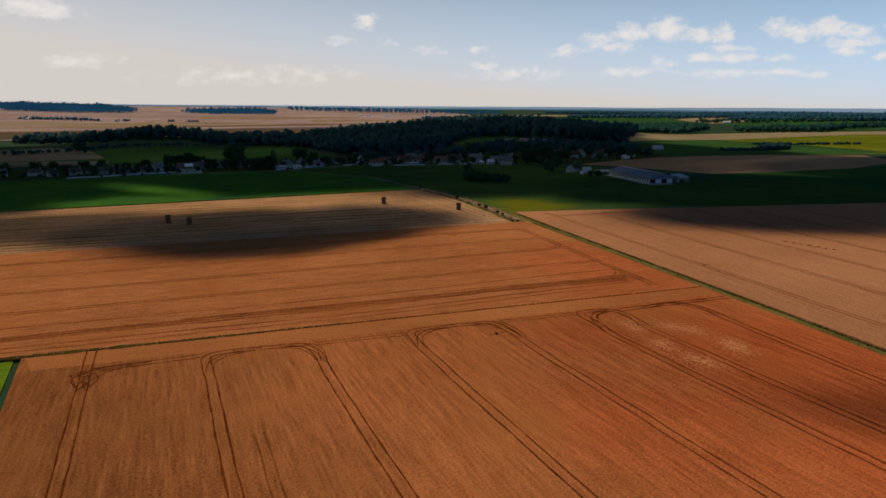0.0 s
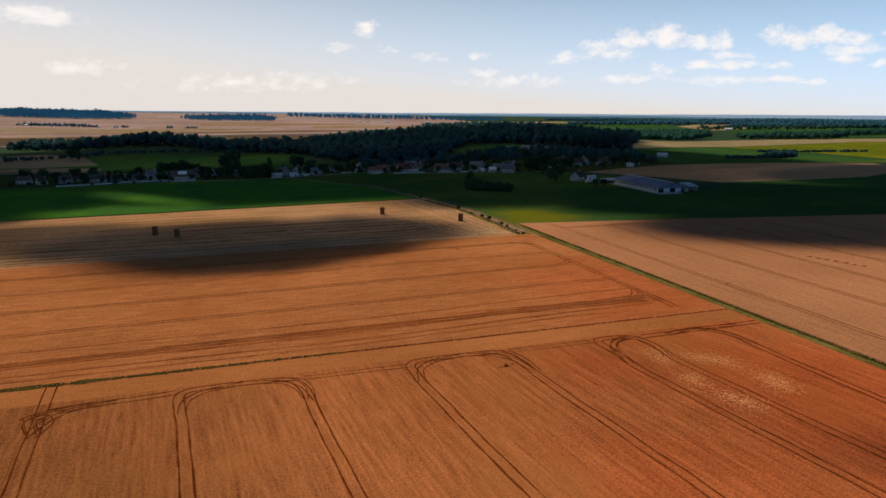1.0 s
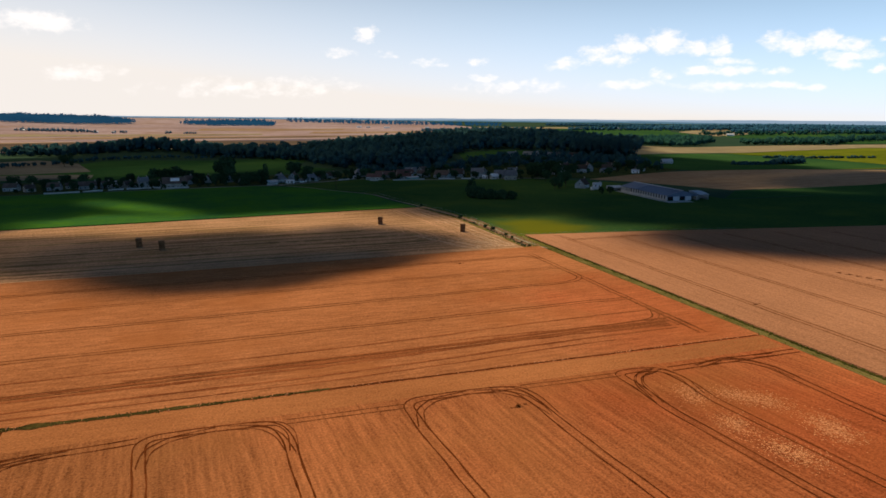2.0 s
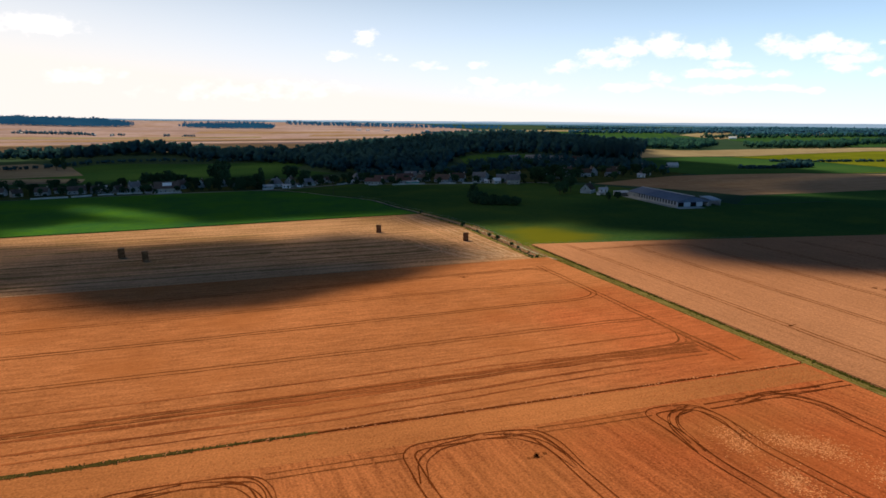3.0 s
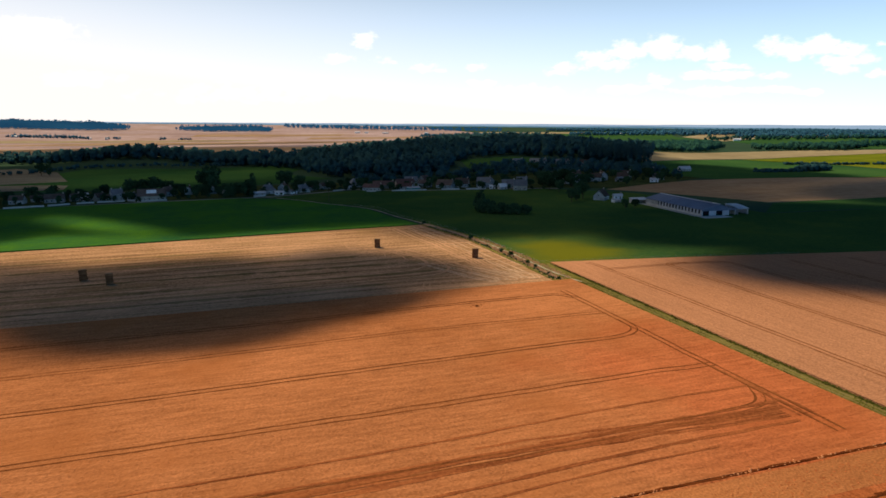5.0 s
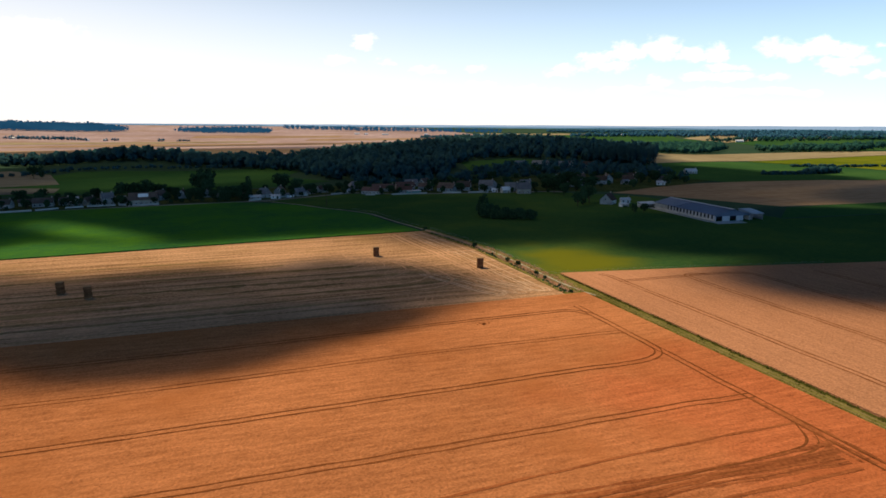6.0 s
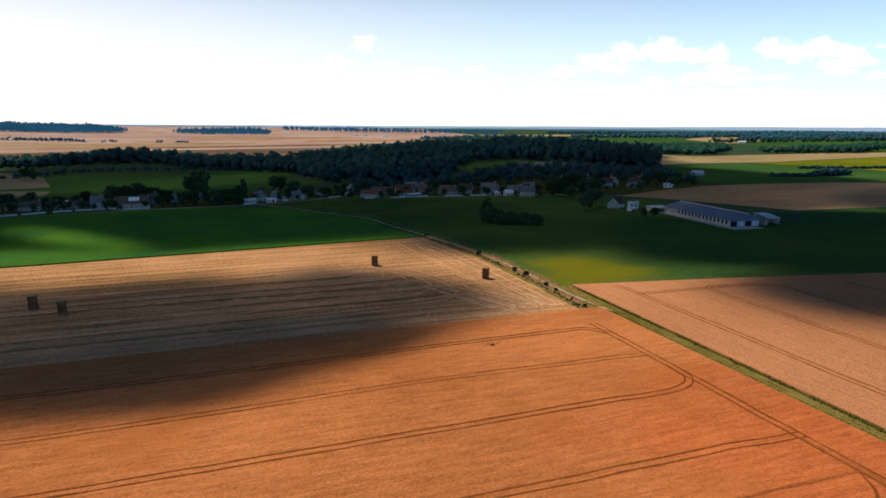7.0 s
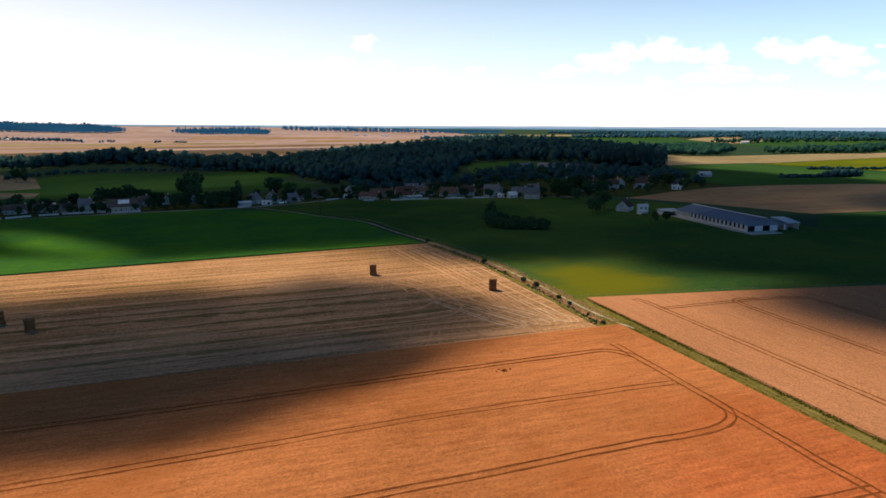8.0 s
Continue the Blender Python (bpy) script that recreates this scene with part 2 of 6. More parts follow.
M_STONE = surface("rubble_stone", (0.30, 0.26, 0.21), (0.48, 0.43, 0.36), fine=2.2, coarse=0.3, random_tint=0.15)
M_TILE = surface("brown_roof_tiles", (0.080, 0.058, 0.050), (0.150, 0.105, 0.086), fine=2.5, coarse=0.25, random_tint=0.3)
M_TILE_RED = surface("red_roof_tiles", (0.10, 0.062, 0.056), (0.165, 0.092, 0.078), fine=2.5, coarse=0.25, random_tint=0.2)
M_SLATE = surface("grey_slates", (0.10, 0.105, 0.12), (0.19, 0.195, 0.215), 0.55, fine=2.5, coarse=0.25, random_tint=0.2)
M_SHEET = surface("blue_grey_roof_sheets", (0.085, 0.11, 0.18), (0.14, 0.17, 0.25), 0.5, fine=0.8, coarse=0.12, stretch=(1, 0.1, 1))
M_WHITE = plain("white_paint", (0.78, 0.78, 0.78), 0.5)
M_CONCRETE = surface("pale_concrete", (0.40, 0.39, 0.37), (0.55, 0.54, 0.51), fine=1.0, coarse=0.15)
M_GLASS = plain("dark_window_glass", (0.03, 0.035, 0.045), 0.12)
M_WOOD = surface("weathered_wood", (0.16, 0.12, 0.085), (0.27, 0.21, 0.15), fine=4.0, coarse=0.5)
M_DARK = plain("inner_shade_black", (0.02, 0.02, 0.025), 0.8)
M_PALE_TIN = plain("pale_sheet_metal", (0.46, 0.48, 0.52), 0.5)
M_BRIGHT = plain("bright_roof_sheet", (0.85, 0.85, 0.86), 0.4)


# ---- building helpers ----
def mesh_from(name, bm, *mats):
    me = bpy.data.meshes.new(name)
    bm.normal_update()
    bm.to_mesh(me)
    bm.free()
    for m in mats:
        me.materials.append(m)
    return me


def part(name, bm, material, parent=None, label=""):
    ob = new(name, mesh_from(name, bm, material))
    if parent:
        ob.parent = parent
    return tagged(ob, label)


def raw(name, verts, faces, material, smooth=False):
    me = bpy.data.meshes.new(name)
    me.from_pydata([tuple(v) for v in verts], [], [tuple(f) for f in faces])
    me.materials.append(material)
    if smooth:
        me.polygons.foreach_set("use_smooth", [True] * len(me.polygons))
    me.update()
    return new(name, me)


def box(bm, x0, y0, z0, x1, y1, z1, bevel=0.0):
    m = Matrix.Translation(((x0 + x1) / 2, (y0 + y1) / 2, (z0 + z1) / 2)) @ Matrix.Diagonal((x1 - x0, y1 - y0, z1 - z0, 1))
    made = bmesh.ops.create_cube(bm, size=1, matrix=m)
    if bevel:
        edges = list({e for v in made["verts"] for e in v.link_edges})
        bmesh.ops.bevel(bm, geom=edges, offset=bevel, segments=1, affect="EDGES")
    return bm


def far_rise(a):
    """How high the land stands on the skyline: a plateau to the north-west that falls away to the east."""
    return max(0.0, min(130.0, 104 - (math.degrees(a) + 17.7) * 1.45))


def height(x, y):
    """The lie of the land: flat fields, a wooded hill behind the village, and a plateau that rises far off."""
    r = math.hypot(x, y)
    z = far_rise(math.atan2(x, y)) * ((min(r, 4550) - 2400) / 2150) ** 2 if r > 2400 else 0.0
    z += 27 * max(0.0, math.exp(-((x - 500) / 170) ** 2 / 2 - ((y - 1200) / 240) ** 2 / 2) - 0.07)
    return z + 13 * max(0.0, math.exp(-((x + 150) / 62) ** 2 / 2 - ((y - 1260) / 110) ** 2 / 2) - 0.05)


def inside(poly, x, y):
    hit, j = False, len(poly) - 1
    for i in range(len(poly)):
        (xi, yi), (xj, yj) = poly[i], poly[j]
        if (yi > y) != (yj > y) and x < (xj - xi) * (y - yi) / (yj - yi) + xi:
            hit = not hit
        j = i
    return hit


def sheet(name, poly, lift, material, step=0.0, label="", category="field", wobble=0.0, kind="structure"):
    """A field: the polygon laid over the land, lifted by the height of what grows on it, with a rim down to the ground."""
    pts = []
    n = len(poly)
    for i in range(n):
        (xa, ya), (xb, yb) = poly[i], poly[(i + 1) % n]
        k = max(1, int(math.hypot(xb - xa, yb - ya) / step)) if step else 1
        for s in range(k):
            u = s / k
            w = wobble * (noise.noise((xa + (xb - xa) * u * 0.9, ya + (yb - ya) * u * 0.9, lift)) if s else 0)
            pts.append((xa + (xb - xa) * u + w, ya + (yb - ya) * u + w))
    bm = bmesh.new()
    top = [bm.verts.new((x, y, 0)) for x, y in pts]
    face = bm.faces.new(top)
    if face.calc_area() and face.normal.z < 0:
        bmesh.ops.reverse_faces(bm, faces=[face])
    if step:
        xs, ys = [p[0] for p in pts], [p[1] for p in pts]
        for axis, lo, hi in ((0, min(xs), max(xs)), (1, min(ys), max(ys))):
            c = lo + step
            while c < hi:
                no = (1, 0, 0) if axis == 0 else (0, 1, 0)
                co = (c, 0, 0) if axis == 0 else (0, c, 0)
                bmesh.ops.bisect_plane(bm, geom=bm.verts[:] + bm.edges[:] + bm.faces[:], plane_co=co, plane_no=no)
                c += step
    bmesh.ops.triangulate(bm, faces=[f for f in bm.faces if len(f.verts) > 4])
    rim = [e for e in bm.edges if e.is_boundary]
    for v in bm.verts:
        v.co.z = height(v.co.x, v.co.y) + lift
    ext = bmesh.ops.extrude_edge_only(bm, edges=rim)
    for v in ext["geom"]:
        if isinstance(v, bmesh.types.BMVert):
            v.co.z -= lift + 0.3
    bm.normal_update()
    for f in bm.faces:
        if f.normal.z < -0.5:
            f.normal_flip()
    return tagged(part(name, bm, material), label, category, kind=kind)


LAID = [0]


def ribbon(verts, faces, path, width, z, ragged=0.0, closed=False, lift=None):
    """Adds a strip along the path to verts and faces."""
    start = len(verts)
    n = len(path)
    z += 0.004 * (LAID[0] % 14)
    LAID[0] += 1
    for i, (x, y) in enumerate(path):
        xa, ya = path[max(0, i - 1)]
        xb, yb = path[min(n - 1, i + 1)]
        d = math.hypot(xb - xa, yb - ya) or 1
        nx, ny = -(yb - ya) / d, (xb - xa) / d
        w = width / 2 * (1 + ragged * noise.noise((x * 0.35, y * 0.35, 3.1)))
        sft = ragged * 0.35 * noise.noise((x * 0.12, y * 0.12, 8.4))
        zz = z + height(x, y)
        verts.append((x + nx * (w + sft), y + ny * (w + sft), zz))
        verts.append((x - nx * (w - sft), y - ny * (w - sft), zz))
    for i in range(n - 1):
        a = start + 2 * i
        faces.append((a + 1, a + 3, a + 2, a))


def smooth_path(points, step=1.5, radius=0.0):
    """The polyline with rounded corners, in short even steps."""
    pts = [Vector(p) for p in points]
    if radius:
        out = [pts[0]]
        for a, b, c in zip(pts, pts[1:], pts[2:]):
            r = min(radius, (b - a).length * 0.49, (c - b).length * 0.49)
            p0, p1 = b + (a - b).normalized() * r, b + (c - b).normalized() * r
            for k in range(7):
                u = k / 6
                out.append(p0 * (1 - u) ** 2 + b * 2 * u * (1 - u) + p1 * u * u)
        out.append(pts[-1])
        pts = out
    res = []
    for a, b in zip(pts, pts[1:]):
        k = max(1, int((b - a).length / step))
        res += [tuple(a.lerp(b, s / k)) for s in range(k)]
    res.append(tuple(pts[-1]))
    return res


def offset_path(path, d):
    res, n = [], len(path)
    for i, (x, y) in enumerate(path):
        xa, ya = path[max(0, i - 1)]
        xb, yb = path[min(n - 1, i + 1)]
        l = math.hypot(xb - xa, yb - ya) or 1
        res.append((x - (yb - ya) / l * d, y + (xb - xa) / l * d))
    return res


# ---- the land ----
def fade_patch(m, centre, radii, colour, blend="MIX"):
    """Lets a surface turn into another colour round a spot, with an uneven fading rim."""
    t = m.node_tree
    b = next(n for n in t.nodes if n.bl_idname == "ShaderNodeBsdfPrincipled")
    was = b.inputs["Base Color"].links[0].from_socket
    co, mp, ln = t.nodes.new("ShaderNodeTexCoord"), t.nodes.new("ShaderNodeMapping"), t.nodes.new("ShaderNodeVectorMath")
    mp.inputs["Location"].default_value = (-centre[0] / radii[0], -centre[1] / radii[1], 0)
    mp.inputs["Scale"].default_value = (1 / radii[0], 1 / radii[1], 0)
    ln.operation = "LENGTH"
    t.links.new(co.outputs["Object"], mp.inputs["Vector"])
    t.links.new(mp.outputs[0], ln.inputs[0])
    nz, ad, rg, mx = (t.nodes.new("ShaderNode" + k) for k in ("TexNoise", "Math", "MapRange", "Mix"))
    nz.inputs["Scale"].default_value, nz.inputs["Detail"].default_value = 0.04, 5.0
    t.links.new(co.outputs["Object"], nz.inputs["Vector"])
    ad.operation = "MULTIPLY_ADD"
    t.links.new(nz.outputs["Fac"], ad.inputs[0])
    ad.inputs[1].default_value = 1.3
    t.links.new(ln.outputs["Value"], ad.inputs[2])
    rg.interpolation_type = "SMOOTHSTEP"
    for k, v in (("From Min", 0.9), ("From Max", 1.75), ("To Min", 0.75), ("To Max", 0.0)):
        rg.inputs[k].default_value = v
    t.links.new(ad.outputs[0], rg.inputs["Value"])
    mx.data_type, mx.blend_type = "RGBA", blend
    t.links.new(rg.outputs[0], mx.inputs["Factor"])
    t.links.new(was, mx.inputs["A"])
    mx.inputs["B"].default_value = (*colour, 1)
    t.links.new(mx.outputs["Result"], b.inputs["Base Color"])


def build_ground():
    rings = [0.0]
    while rings[-1] < 4950:
        rings.append(rings[-1] + max(18.0, rings[-1] * 0.028))
    seg = 320
    verts, faces = [(0, 0, 0)], []
    for r in rings[1:]:
        for k in range(seg):
            a = 2 * math.pi * k / seg
            x, y = r * math.sin(a), r * math.cos(a)
            verts.append((x, y, height(x, y)))
    for k in range(seg):
        faces.append((0, 1 + (k + 1) % seg, 1 + k))
    for i in range(len(rings) - 2):
        a, b = 1 + i * seg, 1 + (i + 1) * seg
        for k in range(seg):
            faces.append((a + k, a + (k + 1) % seg, b + (k + 1) % seg, b + k))
    ob = raw("ground", verts, faces, M_SOIL, True)
    tagged(ob, "dry brown farmland reaching the horizon", "ground", kind="structure")


build_ground()

# large tints on the wheat: redder towards the track, duller and darker by the grass
fade_patch(M_WHEAT_N, (135, 75), (100, 130), (1.06, 0.70, 0.66), "MULTIPLY")
fade_patch(M_WHEAT_N, (-50, 110), (80, 100), (0.58, 0.66, 0.66), "MULTIPLY")
fade_patch(M_WHEAT_E, (140, 190), (70, 60), (1.04, 0.74, 0.70), "MULTIPLY")
WHEAT = 0.75
EDGE_Y = 163.5
sheet("wheat_field_near", [(-12, -260), (-49, 133), (-54, EDGE_Y - 0.4), (139.2, EDGE_Y - 4.6), (139.6, -260)], WHEAT, M_WHEAT_N, 0,
      "ripe orange-gold wheat field with looping wheel marks")
sheet("headland", [(-49.5, 153.5), (137.5, 150.2), (138, EDGE_Y - 5.2), (-53, EDGE_Y - 1.0)], WHEAT + 0.012,
      surface("headland_wheat", (0.30, 0.105, 0.036), (0.66, 0.25, 0.092), fine=0.6, coarse=0.02, stretch=(0.25, 1.7, 1), speck=1.4, rows=0.5, spread=1.0, grain=2.4, bump=0.6, dist=0.3), 0,
      "paler wheat headland along the field boundary")
sheet("wheat_field_middle", [(-420, EDGE_Y + 8.5), (-52, EDGE_Y + 0.4), (139.2, EDGE_Y - 3.8), (137.6, 288), (40, 290), (-420, 300)], WHEAT - 0.05, M_WHEAT_E, 0,
      "ripe orange wheat field with straight wheel marks")
sheet("stubble_field", [(-420, 300.4), (40, 290.4), (131, 288.4), (130, 380), (121, 438), (75, 437), (-60, 430), (-420, 424)], 0.12, M_STUBBLE, 0,
      "pale harvested stubble field with straw stripes")
sheet("green_crop_field", [(-420, 425), (-60, 431), (75, 438), (120, 439), (112, 473), (105, 519), (90, 544), (66, 585), (50, 606), (20, 626), (-120, 622), (-420, 600)],
      0.6, M_GREEN, 0, "lush green leafy crop field below the village")
sheet("wheat_field_right", [(143.7, -260), (143.7, 316.9), (200, 306), (330, 277), (620, 215), (620, -260)], WHEAT, M_WHEAT_R, 0,
      "pale ripe wheat field beyond the farm track")
sheet("pasture", [(138, 318), (143.7, 317.4), (200, 307), (330, 278), (420, 262), (420, 392), (345, 400), (345, 510), (335, 545), (290, 600), (235, 616), (180, 628), (120, 655), (98, 650), (44, 627), (57, 610),
                  (72, 588), (85, 563), (96, 552), (111, 521), (118, 474), (125, 440), (136, 380)], 0.15, M_PASTURE, 40, "green grazing pasture with yellowish patches")
# yellow of the sunlit spot by the fence, put into the grass colour
fade_patch(M_PASTURE, (162, 334), (34, 46), (0.19, 0.175, 0.008))
sheet("grass_strip_left", [(-420, -260), (-420, EDGE_Y + 7.5), (-55.5, EDGE_Y - 1), (-50.5, 132), (-13.5, -260)], 0.3, surface("bright_grass", (0.085, 0.15, 0.010), (0.17, 0.27, 0.018), fine=0.5, coarse=0.04, speck=0.8), 0, "bright green grass beside the wheat field")
sheet("verge", [(139.9, -260), (139.7, 150), (138.4, 288.4), (131.2, 289), (130.3, 380), (121.4, 438.2), (127, 440), (133, 412), (138, 380), (139.6, 318), (143.4, 317.4),
                (143.4, -260)], 0.22, M_VERGE, 0, "rough grass verge along the farm track", "verge")

# fields behind the village and far off
sheet("meadow_behind_village", [(-330, 790), (-190, 1075), (-30, 1060), (76, 1070), (100, 975), (74, 888), (120, 800), (60, 760), (-20, 740), (-150, 760)], 0.2, M_MEADOW, 30,
      "green meadow between the village and the wood")
sheet("tan_strip_field", [(-420, 900), (-420, 1080), (-300, 1180), (-215, 1050), (-166, 884), (-230, 868)], 0.35, M_GREY_FIELD, 30, "greyish brown cut strip field behind the village")
sheet("tan_strip_field_low", [(-420, 800), (-420, 880), (-190, 846), (-152, 826), (-145, 776), (-172, 777)], 0.35, M_GREY_FIELD, 30, "greyish brown narrow cut field behind the village gardens")
sheet("brown_field_behind_barn", [(335, 574), (400, 600), (458, 616), (520, 612), (600, 594), (690, 545), (650, 470), (540, 436), (458, 438), (392, 447), (374, 498), (357, 539)], 0.3, M_BROWN, 30,
      "brown cut field behind the cattle barn")
sheet("right_dark_meadow", [(420, 262), (620, 216), (1100, 120), (1100, 470), (660, 490), (615, 490), (540, 436), (458, 440), (389, 440), (346, 404), (420, 396)], 0.2, M_MEADOW, 60,
      "green meadow beside the cattle barn")
sheet("meadow_far_right", [(500, 612), (640, 575), (760, 560), (800, 760), (760, 870), (640, 850), (540, 820), (480, 700)], 0.25, M_MEADOW, 40, "green field beyond the village")
sheet("yellow_green_field", [(650, 575), (1300, 420), (1500, 760), (1150, 930), (900, 900), (765, 870), (805, 760), (765, 560)], 0.4, M_FAR_GREEN, 60, "yellow-green field in sunlight")
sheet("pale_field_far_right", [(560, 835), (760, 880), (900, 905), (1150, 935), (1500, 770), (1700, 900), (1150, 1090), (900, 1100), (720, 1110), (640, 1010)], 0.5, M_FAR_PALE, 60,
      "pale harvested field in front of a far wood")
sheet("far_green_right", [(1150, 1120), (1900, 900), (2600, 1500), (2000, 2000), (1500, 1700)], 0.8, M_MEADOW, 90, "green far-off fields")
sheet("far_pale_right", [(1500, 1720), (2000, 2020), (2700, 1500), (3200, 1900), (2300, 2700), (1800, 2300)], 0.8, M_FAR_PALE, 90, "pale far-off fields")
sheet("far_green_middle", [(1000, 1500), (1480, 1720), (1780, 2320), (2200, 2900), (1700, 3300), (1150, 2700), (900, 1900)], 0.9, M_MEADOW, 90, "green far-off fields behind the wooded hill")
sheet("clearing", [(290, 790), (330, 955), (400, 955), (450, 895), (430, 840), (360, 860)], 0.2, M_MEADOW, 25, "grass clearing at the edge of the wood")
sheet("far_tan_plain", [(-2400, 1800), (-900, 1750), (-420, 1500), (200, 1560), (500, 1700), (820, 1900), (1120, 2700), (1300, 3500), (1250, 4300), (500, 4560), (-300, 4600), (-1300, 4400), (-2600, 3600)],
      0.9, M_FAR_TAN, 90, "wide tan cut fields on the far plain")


for poly, mat, lab in (
    ([(-1500, 1900), (-480, 1620), (150, 1640), (380, 1900), (-200, 2150), (-900, 2300), (-1500, 2300)], M_BROWN, "brown cut field on the far plain"),
    ([(-900, 2650), (-300, 2500), (300, 2350), (700, 2300), (800, 2500), (200, 2600), (-400, 2780)], M_BROWN, "brown cut field on the far plain"),
    ([(-1300, 2900), (-500, 2850), (100, 2800), (100, 2950), (-500, 3010), (-1300, 3100)], M_FAR_PALE, "pale cut field on the far plain"),
    ([(300, 2900), (900, 2750), (1000, 2950), (350, 3120)], M_BROWN, "brown cut field on the far plain"),
    ([(-200, 3350), (500, 3250), (560, 3450), (-180, 3560)], M_BROWN, "brown cut field on the far plain"),
    ([(1250, 3300), (1750, 3000), (1900, 3200), (1350, 3500)], M_FAR_PALE, "pale field on the far plain"),
    ([(2000, 2950), (2700, 2350), (2850, 2500), (2100, 3150)], M_FAR_PALE, "pale field on the far plain"),
    ([(2000, 3350), (2900, 2600), (3050, 2750), (2100, 3550)], M_MEADOW, "green field on the far plain"),
):
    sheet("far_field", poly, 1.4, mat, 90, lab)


# ---- marks in the crop ----
# flat ribbons; the dark colour is bare soil plus the sunken gaps' shade
def wheel_marks(name, parent_name, paths, z, material, gauge=1.9, width=0.35, ragged=0.8, label="", parent=None):
    verts, faces = [], []
    for path in paths:
        for side in (-gauge / 2, gauge / 2):
            ribbon(verts, faces, offset_path(path, side), width, z, ragged)
    ob = raw(name, verts, faces, material)
    ob.parent = parent
    tagged(ob, label, kind="stuff")
    return ob


near = bpy.data.objects["wheat_field_near"]
middle = bpy.data.objects["wheat_field_middle"]
right = bpy.data.objects["wheat_field_right"]


def lean(x, y):
    return x - 0.115 * (y - 148)


def tram(x, y0, y1):
    return [(lean(x, y0), y0), (lean(x, y1), y1)]


near_paths = [
    smooth_path([(-38.6, 162), (-37.4, 150), (lean(-37.2, 140), 140), (lean(-37.2, 110), 110), (lean(-37, -60), -60)], radius=3),
    smooth_path([(-36.6, 140.5), (-38.6, 145.5), (-36, 148.6), (-28, 149.8), (-12.5, 150.4)], radius=3),
    smooth_path([(lean(-11.7, -60), -60), (lean(-11.8, 142), 142), (-12.2, 150.6), (-3, 151), (11.5, 149.9), (13.8, 143), (lean(12.4, 128), 128), (lean(12.5, -60), -60)], radius=4),
    smooth_path([(lean(37.6, -60), -60), (lean(37.0, 110), 110), (lean(37.4, 140), 140), (38, 150.4), (50, 150.8), (62, 149.6), (63.6, 142), (lean(62.2, 128), 128), (lean(62, -60), -60)], radius=4),
    smooth_path([(lean(85.2, -60), -60), (lean(85.5, 130), 130), (88.2, 141), (87.6, 149), (93, 149.2), (99, 148), (100.2, 139.5), (lean(97, 130), 130), (lean(97.2, 110), 110), (lean(98.6, -60), -60)], radius=3.5),
    smooth_path([(101, 147.4), (118, 147.2), (138.4, 147.0)], radius=5),
    smooth_path([(128.4, -60), (125.0, 95), (123.9, 120), (124, 140), (121, 147), (112, 147.6)], radius=5),
]
wheel_marks("wheel_marks", "near", near_paths, WHEAT + 0.03, M_TRACKED, gauge=2.1, width=0.34, parent=near, label="dark paired wheel marks with loops")
turning_paths = [smooth_path(q, 0.6, 2.0) for q in (
    [(3, 150.4), (9.4, 148.8), (12.2, 144.5), (14.0, 137)], [(7, 150.4), (12.8, 149.4), (14.6, 145), (14.5, 138)],
    [(-10.6, 140), (-10.4, 145.6), (-7, 149.2), (1, 150.6)], [(38.6, 139), (39.8, 145.6), (44, 149.4), (52, 150.6)],
    [(53, 150.2), (59, 148.8), (62.4, 145), (64.4, 136)], [(57, 150.4), (63, 149.2), (65, 144), (65.2, 136)],
    [(87.6, 133), (88.8, 142), (91.4, 146.4), (97, 147.6)], [(94, 148.6), (98.8, 147.2), (100.6, 142), (98.8, 134)], [(88.6, 136), (89.8, 143.4), (93, 147.4), (98.4, 148.4)],
    [(-36.2, 138), (-34.4, 143.5), (-36.2, 147.4), (-38.6, 146.4)], [(-37, 140), (-35.6, 145), (-32.4, 148.6), (-24, 149.8)], [(-39.6, 148), (-37.8, 143), (-36.4, 139)], [(-40, 146.4), (-36, 149.6), (-28, 150.2)],
    [(108, 146.6), (116, 148.4), (122, 147.6), (131, 146.8)], [(112, 147.6), (120, 146.4), (124.4, 141), (124.6, 134)])]
wheel_marks("turning_marks", "near", turning_paths, WHEAT + 0.05, M_TRACKED, gauge=1.5, width=0.24, ragged=1.0, parent=near, label="tangled tyre marks where tractors turned")
wheel_marks("faint_wheel_marks", "near", [smooth_path(tram(-5.6, 108, 20)), smooth_path([(14, 149.4), (38, 148.4)]), smooth_path([(64, 149.2), (88, 148.4)])], WHEAT + 0.02, M_TRODDEN, gauge=1.8, width=0.34,
            parent=near, label="faint single mark in the wheat")

mid_paths = [
    smooth_path([(-400, 231), (0, 225), (100, 226), (118, 225.5), (125.4, 229), (126.3, 239)], radius=6),
    smooth_path([(126, 274), (126, 172), (126, 166)]),
    smooth_path([(-400, 276), (27, 270), (80, 270.9), (122, 270.6), (126, 264)], radius=6),
    smooth_path([(-400, 252), (0, 247.4), (72, 249.2), (125, 247)]),
    smooth_path([(-400, 206), (60, 201.5), (110, 202), (127, 201)]),
    smooth_path([(-400, 183), (60, 178), (110, 179), (122, 180), (126, 188)], radius=6),
]
wheel_marks("wheel_marks", "mid", mid_paths, WHEAT - 0.02, M_TRODDEN, width=0.42, parent=middle, label="darker straight wheel marks")
verts, faces = [], []
